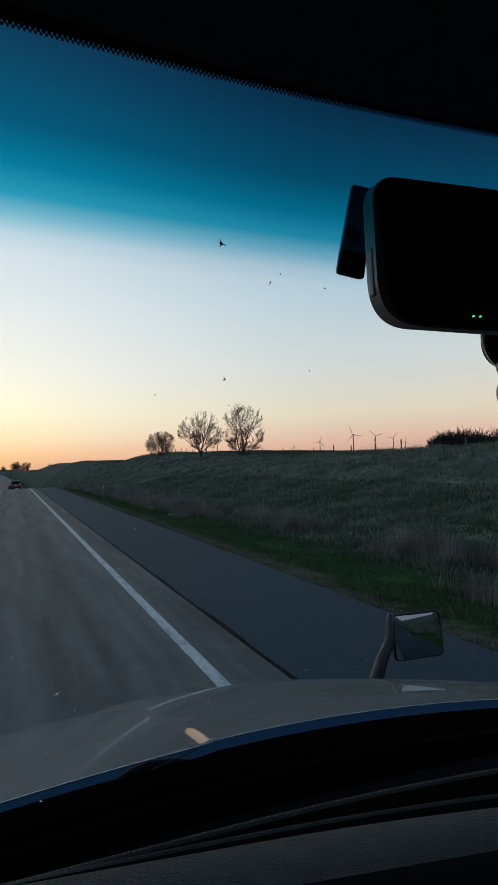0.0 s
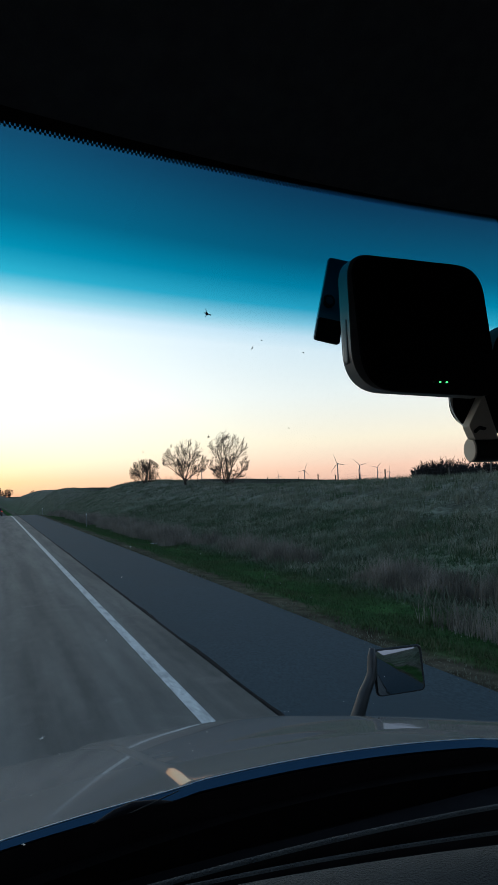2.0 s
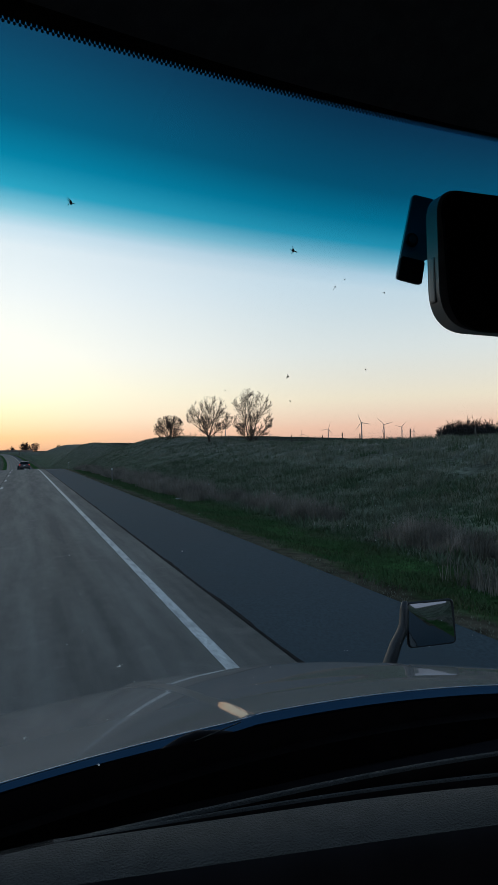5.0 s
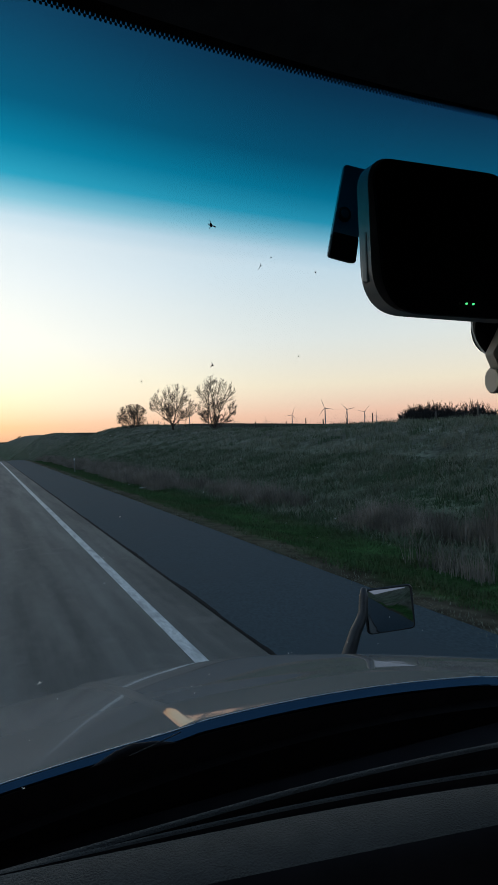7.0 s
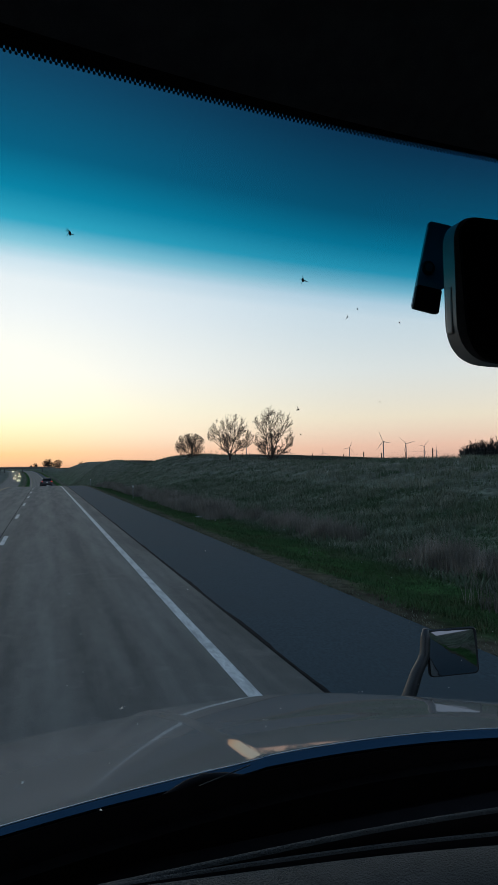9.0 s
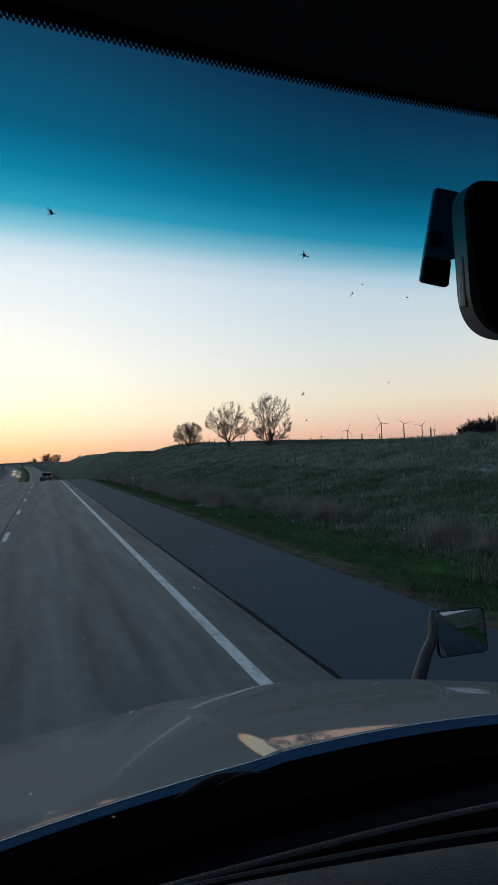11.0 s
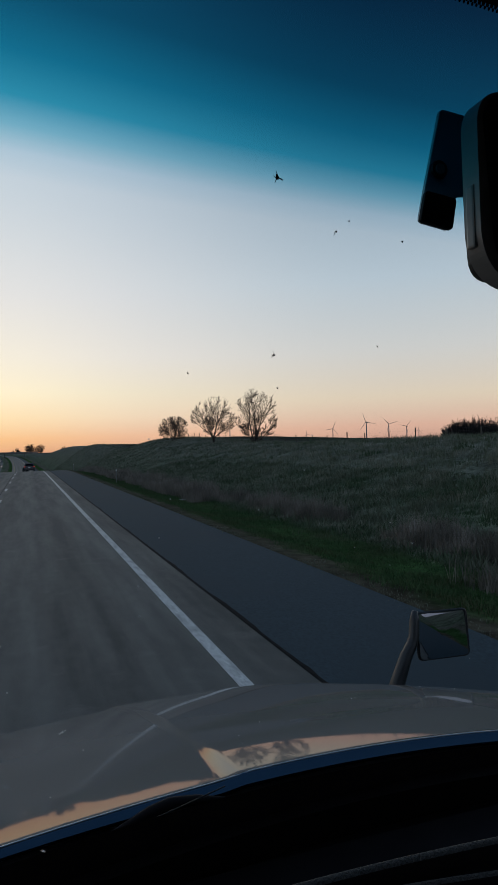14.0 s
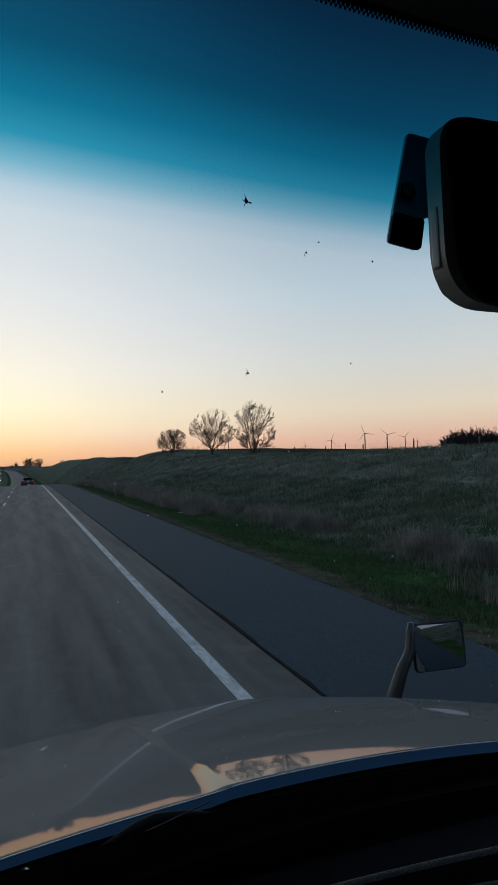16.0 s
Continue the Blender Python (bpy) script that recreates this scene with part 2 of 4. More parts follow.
def windshield_material():
    """Clear laminated glass with a blue-green shade band along its top edge."""
    m = bpy.data.materials.new("shaded_windshield_glass")
    m.use_nodes = True
    nt = m.node_tree
    nt.nodes.clear()
    n, l = nt.nodes.new, nt.links.new
    tc, sep, mr, r = n("ShaderNodeTexCoord"), n("ShaderNodeSeparateXYZ"), n("ShaderNodeMapRange"), n("ShaderNodeValToRGB")
    l(tc.outputs["Object"], sep.inputs[0])
    mr.inputs["From Min"].default_value, mr.inputs["From Max"].default_value = 2.70, 2.90
    l(sep.outputs["Z"], mr.inputs["Value"])
    e = r.color_ramp.elements
    while len(e) < len(SHADE):
        e.new(0.5)
    for k, (z, c) in zip(e, SHADE):
        k.position, k.color = (z - 2.70) / 0.2, (*c, 1)
    l(mr.outputs[0], r.inputs[0])
    tr, gl, mx, out = n("ShaderNodeBsdfTransparent"), n("ShaderNodeBsdfGlossy"), n("ShaderNodeMixShader"), n("ShaderNodeOutputMaterial")
    gl.inputs["Roughness"].default_value = 0.02
    mx.inputs[0].default_value = 0.012
    l(r.outputs[0], tr.inputs[0]); l(tr.outputs[0], mx.inputs[1]); l(gl.outputs[0], mx.inputs[2]); l(mx.outputs[0], out.inputs[0])
    return m


SHADE = [(2.70, (0.90, 0.92, 0.92)), (2.744, (0.87, 0.90, 0.91)), (2.757, (0.71, 0.82, 0.87)), (2.770, (0.30, 0.62, 0.72)),
         (2.784, (0.04, 0.41, 0.55)), (2.804, (0.008, 0.262, 0.390)), (2.83, (0.006, 0.142, 0.235)), (2.89, (0.0115, 0.068, 0.130))]

MAT = {
    "ground": ground_material(),
    "concrete": concrete_material(),
    "asphalt": surface("weathered_shoulder_asphalt", (0.021, 0.041, 0.052), (0.037, 0.062, 0.078), 30, 0.85, 0.03, 60, patch=(0.031, 0.049, 0.061), patch_scale=0.5, stretch=(1, 0.5, 1), spec=0.15),
    "sealant": surface("black_joint_tar", (0.010, 0.010, 0.011), (0.02, 0.02, 0.021), 12, 0.9, 0.3, spec=0.05),
    "white_line": surface("worn_white_road_paint", (0.66, 0.66, 0.65), (0.44, 0.44, 0.435), 26, 0.7, 0.4, 70, patch=(0.30, 0.30, 0.30), patch_scale=6, stretch=(1, 0.28, 1)),
    "yellow_line": surface("worn_yellow_road_paint", (0.42, 0.30, 0.06), (0.3, 0.22, 0.05), 5, 0.6, 0.2),
    "glass": windshield_material(),
    "paint": surface("grey_truck_paint", (0.128, 0.134, 0.137), (0.155, 0.161, 0.164), 2.0, 0.75, 0.0, coat=0.75, patch=(0.115, 0.120, 0.123), patch_scale=1.2, spec=0.2),
    # pale metal gives the curled hood edge its bright line of reflected sky
    "edge_glint": surface("bright_hood_edge_glint", (0.62, 0.64, 0.66), (0.50, 0.52, 0.54), 30, 0.3, metal=1.0),
    "black_plastic": surface("grained_black_plastic", (0.012, 0.012, 0.013), (0.02, 0.02, 0.021), 40, 0.6, 0.3, 400),
    # the blue stands in for sky mirrored in a blackish glossy lip
    "flange": surface("hood_lip_tinted_sky_blue", (0.034, 0.070, 0.108), (0.038, 0.075, 0.115), 20, 0.12, metal=1.0),
    "body_side": surface("dark_grey_cab_side_paint", (0.03, 0.03, 0.031), (0.04, 0.04, 0.041), 2, 0.9),
    "trim_black": surface("matt_black_trim", (0.011, 0.009, 0.010), (0.016, 0.013, 0.014), 20, 0.85, spec=0.15),
    "headliner": surface("dark_headliner_cloth", (0.135, 0.112, 0.114), (0.17, 0.143, 0.145), 60, 0.95, 0.2, 500, spec=0.1),
    "dash": surface("grained_dark_grey_dashboard", (0.033, 0.033, 0.032), (0.050, 0.050, 0.048), 30, 0.6, 0.6, 420, patch=(0.032, 0.032, 0.030), patch_scale=6, spec=0.3),
    "rubber": surface("black_wiper_rubber", (0.010, 0.010, 0.010), (0.018, 0.018, 0.018), 20, 0.6),
    "device": surface("satin_black_camera_shell", (0.010, 0.010, 0.011), (0.014, 0.014, 0.015), 20, 0.45),
    "screen": surface("glossy_black_camera_face", (0.003, 0.003, 0.004), (0.004, 0.004, 0.005), 20, 0.6, spec=0.1),
    "device_side": surface("grey_satin_camera_side", (0.17, 0.16, 0.15), (0.22, 0.21, 0.20), 30, 0.38),
    "bracket": surface("grey_smoked_bracket_plastic", (0.42, 0.44, 0.46), (0.48, 0.50, 0.52), 30, 0.35),
    "beige": surface("pale_beige_mount_plastic", (0.56, 0.47, 0.37), (0.62, 0.52, 0.41), 10, 0.55),
    "mirror": surface("convex_mirror_silver", (0.45, 0.47, 0.49), (0.45, 0.47, 0.49), 1, 0.02, metal=1.0),
    "mirror_shell": surface("black_mirror_housing_plastic", (0.02, 0.02, 0.021), (0.03, 0.03, 0.031), 30, 0.35, 0.1, 300),
    "led": glowing("green_indicator_light", (0.10, 0.85, 0.25), 1.0),
    "led_off": surface("dark_indicator_window", (0.02, 0.03, 0.02), (0.03, 0.04, 0.03), 10, 0.3),
    "bug": surface("dried_insect_smear", (0.008, 0.008, 0.009), (0.03, 0.028, 0.025), 300, 0.8),
    "bug_pale": milky("pale_dried_splash"),
    "bark": surface("dark_bare_bark", (0.030, 0.024, 0.020), (0.050, 0.040, 0.032), 9, 0.9, 0.5, 40),
    "twig": surface("bare_twigs_with_buds", (0.045, 0.033, 0.026), (0.065, 0.048, 0.036), 5, 0.9),
    "thicket": surface("dark_bare_thicket", (0.016, 0.015, 0.016), (0.030, 0.027, 0.026), 4, 0.95),
    "grass": surface("short_green_verge_grass", (0.042, 0.098, 0.036), (0.072, 0.116, 0.048), 1.2, 0.9, spec=0.1, patch=(0.085, 0.095, 0.048), patch_scale=0.5),
    "dry_grass": surface("dry_pale_bank_grass", (0.128, 0.142, 0.098), (0.275, 0.272, 0.212), 0.9, 0.9, spec=0.1, patch=(0.056, 0.100, 0.048), patch_scale=0.42),
    "bank_green": surface("mixed_green_bank_grass", (0.068, 0.108, 0.058), (0.140, 0.155, 0.112), 0.8, 0.9, spec=0.1, patch=(0.055, 0.100, 0.048), patch_scale=0.25),
    "reeds": surface("dead_brown_reeds", (0.165, 0.142, 0.118), (0.32, 0.280, 0.240), 0.8, 0.9, spec=0.1, patch=(0.105, 0.098, 0.080), patch_scale=0.9),
    "far_tree": surface("distant_dark_trees", (0.018, 0.016, 0.016), (0.03, 0.026, 0.024), 0.05, 1.0, spec=0.05),
    "post": surface("weathered_grey_wood_post", (0.07, 0.06, 0.05), (0.11, 0.1, 0.085), 12, 0.9, 0.5, 60, stretch=(1, 1, 0.2), spread=0.25),
    "wire": surface("dull_galvanised_wire", (0.12, 0.12, 0.12), (0.16, 0.16, 0.16), 5, 0.5, metal=0.7),
    "turbine": surface("white_turbine_coating", (0.20, 0.20, 0.21), (0.24, 0.24, 0.25), 0.2, 0.6),
    "litter": surface("crumpled_white_plastic_sheet", (0.40, 0.41, 0.42), (0.50, 0.51, 0.52), 6, 0.5, 0.5, 20),
    "tyre": surface("black_tyre_rubber", (0.015, 0.015, 0.016), (0.025, 0.025, 0.026), 10, 0.85, 0.2, 80),
    "rim": surface("brushed_wheel_metal", (0.35, 0.35, 0.36), (0.45, 0.45, 0.46), 10, 0.35, metal=0.9),
    "car_dark": surface("dark_car_paint", (0.012, 0.012, 0.014), (0.018, 0.018, 0.02), 2, 0.3, coat=0.8),
    "car_glass": surface("dark_car_glass", (0.01, 0.012, 0.014), (0.012, 0.014, 0.016), 2, 0.05),
    "tail": glowing("red_tail_lamp", (1.0, 0.04, 0.02), 0.5),
    "head": glowing("warm_headlamp", (1.0, 0.72, 0.40), 26.0),
    "steel": surface("galvanised_post_steel", (0.2, 0.2, 0.2), (0.28, 0.28, 0.28), 10, 0.5, metal=0.6),
    "reflector": surface("pale_reflector_sheet", (0.6, 0.6, 0.55), (0.7, 0.7, 0.65), 20, 0.3),
    "bridge": surface("grey_bridge_concrete", (0.12, 0.11, 0.10), (0.17, 0.16, 0.15), 0.4, 0.85),
}


# ---- building helpers ----
def mesh_of(bm, name, smooth=False):
    bmesh.ops.recalc_face_normals(bm, faces=bm.faces)
    me = bpy.data.meshes.new(name)
    bm.to_mesh(me)
    bm.free()
    if smooth:
        me.polygons.foreach_set("use_smooth", [True] * len(me.polygons))
    return me


def part(name, bm, material, parent=None, label="", smooth=False):
    """One mesh object, under a thing or a part where there is one."""
    me = bm if isinstance(bm, bpy.types.Mesh) else mesh_of(bm, name, smooth)
    if not me.materials:
        me.materials.append(MAT[material])
    ob = new(name, me)
    ob.parent = parent
    return tagged(ob, label)


def raw(name, verts, faces, smooth=False):
    me = bpy.data.meshes.new(name)
    me.from_pydata([tuple(map(float, v)) for v in verts], [], [tuple(map(int, f)) for f in faces])
    me.update()
    if smooth:
        me.polygons.foreach_set("use_smooth", [True] * len(me.polygons))
    return me


def thing(name, x, y, z, label, category, group="", rz=0.0):
    ob = new(name)
    ob.location, ob.rotation_euler = (x, y, z), (0, 0, radians(rz))
    ob.empty_display_size = 0.1
    return tagged(ob, label, category, group)


def box(x0, x1, y0, y1, z0, z1, bevel=0.0, seg=2, bm=None):
    own = bm or bmesh.new()
    got = bmesh.ops.create_cube(own, size=1)["verts"]
    for v in got:
        v.co = Vector(((x0 + x1) / 2 + v.co.x * (x1 - x0), (y0 + y1) / 2 + v.co.y * (y1 - y0), (z0 + z1) / 2 + v.co.z * (z1 - z0)))
    if bevel:
        edges = list({e for v in got for e in v.link_edges})
        bmesh.ops.bevel(own, geom=edges, offset=bevel, segments=seg, affect="EDGES", profile=0.6)
    return own


def tube(bm, a, b, ra, rb, sides=6, cap=False):
    a, b = Vector(a), Vector(b)
    w = (b - a).normalized()
    u = w.orthogonal().normalized()
    v = w.cross(u)
    ring = [[bm.verts.new(c + (u * math.cos(k * 2 * math.pi / sides) + v * math.sin(k * 2 * math.pi / sides)) * r) for k in range(sides)] for c, r in ((a, ra), (b, rb))]
    for k in range(sides):
        bm.faces.new((ring[0][k], ring[0][(k + 1) % sides], ring[1][(k + 1) % sides], ring[1][k]))
    if cap:
        bm.faces.new(ring[0][::-1])
        bm.faces.new(ring[1])
    return bm


def sweep(points, radii, sides=8):
    """A smooth tapered rod along points."""
    bm = bmesh.new()
    rings = []
    for i, (p, r) in enumerate(zip(points, radii)):
        a, b = Vector(points[max(i - 1, 0)]), Vector(points[min(i + 1, len(points) - 1)])
        w = (b - a).normalized()
        u = w.cross(Vector((0.13, 0.97, 0.2))).normalized()
        v = w.cross(u)
        rings.append([bm.verts.new(Vector(p) + (u * math.cos(k * 2 * math.pi / sides) + v * math.sin(k * 2 * math.pi / sides)) * r) for k in range(sides)])
    for r0, r1 in zip(rings, rings[1:]):
        for k in range(sides):
            bm.faces.new((r0[k], r0[(k + 1) % sides], r1[(k + 1) % sides], r1[k]))
    bm.faces.new(rings[0][::-1])
    bm.faces.new(rings[-1])
    return bm


def plate(outline, y0, y1, bevel=0.0, seg=3):
    """A slab with an outline of (x, z), from y0 to y1."""
    bm = bmesh.new()
    f = [bm.verts.new((x, y0, z)) for x, z in outline]
    b = [bm.verts.new((x, y1, z)) for x, z in outline]
    k = len(outline)
    front = bm.faces.new(f)
    bm.faces.new(b[::-1])
    for i in range(k):
        bm.faces.new((f[i], b[i], b[(i + 1) % k], f[(i + 1) % k]))
    if bevel:
        bmesh.ops.bevel(bm, geom=list(front.edges), offset=bevel, segments=seg, affect="EDGES", profile=0.6)
    return bm


def rounded(corners, r, steps=6):
    """An outline whose corners are rounded: (x, z) or (x, z, radius)."""
    out = []
    n = len(corners)
    for i in range(n):
        p, a, b = (Vector(corners[j][:2]) for j in (i, i - 1, (i + 1) % n))
        rad = corners[i][2] if len(corners[i]) > 2 else r
        u, v = (a - p).normalized(), (b - p).normalized()
        q0, q1 = p + u * rad, p + v * rad
        for s in range(steps + 1):
            t = s / steps
            out.append(tuple(q0 * (1 - t) ** 2 + p * 2 * t * (1 - t) + q1 * t * t))
    return out


def smooth_step(a, b, x):
    t = min(1.0, max(0.0, (x - a) / (b - a)))
    return t * t * (3 - 2 * t)


# ---- the lie of the land ----
def bend(y):
    """How far the road has curved to the left."""
    return -4.5e-5 * max(0.0, y - 190) ** 2 if y < 1400 else -4.5e-5 * 1210 ** 2 - 0.1089 * (y - 1400)


def dip(y):
    """The road's own level: flat, over a brow, through a dip and up again."""
    return -6.0 * smooth_step(85, 260, y) + 5.2 * smooth_step(300, 900, y) + 2.5 * smooth_step(900, 1700, y)


def crest(y):
    return 2.72 + 0.5 * smooth_step(25, -40, y) + 2.6 * smooth_step(-6, -60, y) + 0.10 * math.sin(y * 0.05) + 0.25 * smooth_step(40, 110, y) + (4.0 * smooth_step(70, 165, y) + 4.6 * smooth_step(165, 310, y)) * smooth_step(720, 420, y)


def level(x, y):
    """Height of the ground."""
    u = x - bend(y)
    far = smooth_step(60, 420, abs(u))
    base = dip(y) * (1 - far) + 2.2 * smooth_step(600, 1600, math.hypot(x, y)) * far
    if -6.6 < u < 5.75:
        return base - 0.16
    if u >= 5.75:
        z = -0.03 - 0.30 * smooth_step(6.0, 8.2, u)
        c = crest(y)
        z += (c + 0.30) * smooth_step(9.3, 31, u) ** 0.92
        z -= (c - 0.9) * smooth_step(40, 130, u)
        z += (0.16 * noise.noise((x * 0.22, y * 0.16, 0)) + 0.06 * noise.noise((x * 0.8, y * 0.6, 3))) * smooth_step(8.5, 12, u) * (1 - 0.4 * far)
        return base + z
    w = -u
    if w < 9.6:
        return base - 0.10 - 0.6 * smooth_step(6.8, 9.6, w)
    z = -0.7 - 0.6 * smooth_step(9.6, 12, w)
    z -= 0.16 * (12.2 < w < 23)
    z += 3.6 * smooth_step(24, 44, w) - 2.6 * smooth_step(60, 160, w)
    return base + z


def ground_sheet():
    xs = sorted({-4800, -3000, -1800, -1100, -700, -450, -300, -220, -160, -120, -90, -70, -55, *range(-48, -22, 3), -23.2, -23, -20, -16, -12.2, -12, -11, -9.6, -8.6, -7.6, -6.8, -6.62, -6.4, 5.6, 5.74, 5.78, 6.1,
                 *[6.5 + 0.45 * i for i in range(64)], *[36 + 2.5 * i for i in range(12)], 70, 80, 95, 110, 130, 160, 200, 260, 340, 450, 620, 850, 1200, 1700, 2500, 3500, 4800})
    ys = [-600, -400, -250, -160, -110, -80, -60, -45, -34, -26, -20, -15, -11, -8, -5, -2.5]
    y, step = 0.0, 0.6
    while y < 4800:
        ys.append(y)
        y += step
        step = min(step * 1.022 + 0.0, 260) if y > 12 else 0.6
    ys.append(4800)
    verts = [(x + bend(y), y, level(x + bend(y), y)) for y in ys for x in xs]
    k = len(xs)
    faces = [(j * k + i, j * k + i + 1, (j + 1) * k + i + 1, (j + 1) * k + i) for j in range(len(ys) - 1) for i in range(k - 1)]
    me = raw("ground", verts, faces, True)
    at = me.attributes.new("across", "FLOAT", "POINT")
    at.data.foreach_set("value", [abs(x) + 1.0 * (x < 0) for y in ys for x in xs])
    return tagged(part("ground", me, "ground"), "grassy roadside verge, bank and open fields", "ground", kind="structure")


def strip(name, x0, x1, material, top, thick, y0=-400.0, y1=1500.0, label="", category="road", cols=4, parent=None, kind="structure"):
    """A long paved ribbon that follows the road, with thickness."""
    ys = [y0]
    while ys[-1] < y1:
        d = abs(ys[-1])
        ys.append(min(y1, ys[-1] + (3 if d < 40 else 8 if d < 150 else 25)))
    xs = [x0 + (x1 - x0) * i / cols for i in range(cols + 1)]
    verts, across = [], []
    for y in ys:
        b, g = bend(y), dip(y)
        for x in xs:
            verts.append((x + b, y, g + top)); across.append(x)
        for x in (x0, x1):
            verts.append((x + b, y, g + top - thick)); across.append(x)
    k = cols + 3
    faces = []
    for j in range(len(ys) - 1):
        a, c = j * k, (j + 1) * k
        faces += [(a + i, a + i + 1, c + i + 1, c + i) for i in range(cols)]
        faces += [(a, c, c + cols + 1, a + cols + 1), (a + cols, a + cols + 2, c + cols + 2, c + cols)]
    me = raw(name, verts, faces)
    at = me.attributes.new("across", "FLOAT", "POINT")
    at.data.foreach_set("value", across)
    ob = part(name, me, material, parent)
    return tagged(ob, label, "" if parent else category, kind="" if parent else kind)


ground_sheet()
carriageway = strip("road", -6.2, 3.02, "concrete", 0.0, 0.15, label="worn grey concrete two-lane carriageway", cols=24)
strip("pavement", 3.085, 5.75, "asphalt", -0.012, 0.14, label="dark blue-grey asphalt hard shoulder", cols=6)
strip("joint_seal", 3.02, 3.085, "sealant", -0.004, 0.1, label="open black joint between lane and shoulder", category="joint", cols=1)
tagged(strip("edge_line", 2.17, 2.33, "white_line", 0.004, 0.004, cols=1), "worn white solid edge line", "road marking", kind="structure")
tagged(strip("yellow_line", -5.15, -5.03, "yellow_line", 0.004, 0.004, cols=1), "worn yellow solid edge line beside the median", "road marking", kind="structure")
strip("opposite_road", -22.8, -12.4, "concrete", -1.3, 0.15, label="concrete carriageway of the opposite direction", cols=8)


def lane_dashes():
    me = mesh_of(box(-0.075, 0.075, -1.52, 1.52, 0, 0.004), "lane_dash")
    y = -11.4
    while y < 260:
        ob = part("lane_dash", me, "white_line")
        ob.matrix_basis = pose(-1.41 + bend(y), y, dip(y) + 0.0005)
        ob.rotation_euler.x = math.atan((dip(y + 1) - dip(y - 1)) / 2)
        tagged(ob, "worn white broken lane line dash", "road marking", "broken lane line", "structure")
        y += 12.2


lane_dashes()
tagged(strip("lane_seam", -1.62, -1.585, "sealant", 0.002, 0.004, cols=1, y1=260), "dark seam between the two lanes", "joint", kind="structure")


def tar_edge():
    """Ragged black tar and crumbled edge along the shoulder joint, broken here and there."""
    verts, faces = [], []
    y, open_run = -30.0, False
    while y < 130:
        w = 0.030 + 0.060 * noise.noise((y * 0.45, 0, 5)) + 0.026 * noise.noise((y * 2.6, 0, 9))
        v = 0.006 + 0.018 * noise.noise((y * 1.7, 3, 2))
        if w > 0.006:
            verts += [(3.052 - max(0.0, v), y, 0.002), (3.072 + w, y, -0.008)]
            if open_run:
                n = len(verts)
                faces.append((n - 4, n - 3, n - 1, n - 2))
        open_run = w > 0.006
        y += 0.16
    tagged(part("tar_patches", raw("tar_patches", verts, faces), "sealant"), "broken black tar along the shoulder joint", "tar", kind="stuff")


tar_edge()


# ---- grass, reeds ----
def blades(name, material, count, place, height, width, lean, label, seed, per=6):
    """Tufts of narrow bent blades; place(rnd) gives x and y."""
    rnd = random.Random(seed)
    verts, faces = [], []
    for _ in range(count):
        x, y = place(rnd)
        z = level(x, y) - 0.02
        s = rnd.uniform(0.55, 1.25) * (0.62 + 0.95 * max(0.0, noise.noise((x * 0.8, y * 0.8, 21)) + 0.30))
        for _ in range(per):
            a, h = rnd.uniform(0, 6.283), height * s * rnd.uniform(0.6, 1.1)
            w, d = width * rnd.uniform(0.6, 1.3), lean * h * rnd.uniform(0.2, 1.0)
            bx, by = x + rnd.gauss(0, 0.12), y + rnd.gauss(0, 0.12)
            c, sn = math.cos(a), math.sin(a)
            n0 = len(verts)
            verts += [(bx - sn * w, by + c * w, z), (bx + sn * w, by - c * w, z),
                      (bx + c * d * 0.4 + sn * w * 0.7, by + sn * d * 0.4 - c * w * 0.7, z + h * 0.6),
                      (bx + c * d * 0.4 - sn * w * 0.7, by + sn * d * 0.4 + c * w * 0.7, z + h * 0.6),
                      (bx + c * d, by + sn * d, z + h)]
            faces += [(n0, n0 + 1, n0 + 2, n0 + 3), (n0 + 3, n0 + 2, n0 + 4)]
    me = raw(name, verts, faces)
    return tagged(part(name, me, material), label, "grass", kind="stuff")


def along(rnd, y0, y1, bias=1.6):
    return y0 + (y1 - y0) * rnd.random() ** bias


def at_verge(rnd):
    y = along(rnd, 2, 90)
    return 6.12 + 0.45 * max(0.0, 0.45 + noise.noise((y * 0.4, 4.0, 0))) + 3.3 * rnd.random() ** 0.85, y


def at_edge(rnd):
    return 5.72 + abs(rnd.gauss(0, 0.18)), along(rnd, 2, 70)


def at_ditch(rnd):
    while True:
        x, y = rnd.uniform(8.3, 11.2), along(rnd, 2, 130)
        if noise.noise((x * 0.5, y * 0.22, 7)) > 0.04:
            return x, y


def at_bank(rnd):
    while True:
        x, y = rnd.uniform(9.5, 34), along(rnd, 0, 320, 1.9)
        if noise.noise((x * 0.35, y * 0.3, 11)) > -0.42:
            return x + bend(y), y


def at_median(rnd):
    return -rnd.uniform(6.9, 12), along(rnd, 20, 120)


blades("verge_grass", "grass", 17500, at_verge, 0.12, 0.009, 0.8, "short green grass on the verge", 1)
blades("edge_grass", "dry_grass", 1300, at_edge, 0.07, 0.006, 0.9, "dead grass creeping over the asphalt edge", 2)
blades("reeds", "reeds", 12500, at_ditch, 0.72, 0.007, 0.5, "tall dead brown reeds in the ditch", 3, 7)
blades("bank_grass", "dry_grass", 44000, at_bank, 0.36, 0.013, 1.0, "tussocks of dry pale grass over the bank", 5, 7)
def at_foot(rnd):
    return rnd.uniform(9.2, 19), along(rnd, 4, 80, 1.3)


blades("bank_tufts", "bank_green", 14000, at_foot, 0.22, 0.014, 1.1, "mixed green and dry tufts at the foot of the bank", 8, 7)
blades("median_grass", "dry_grass", 1800, at_median, 0.25, 0.02, 0.8, "rough grass on the median", 6)


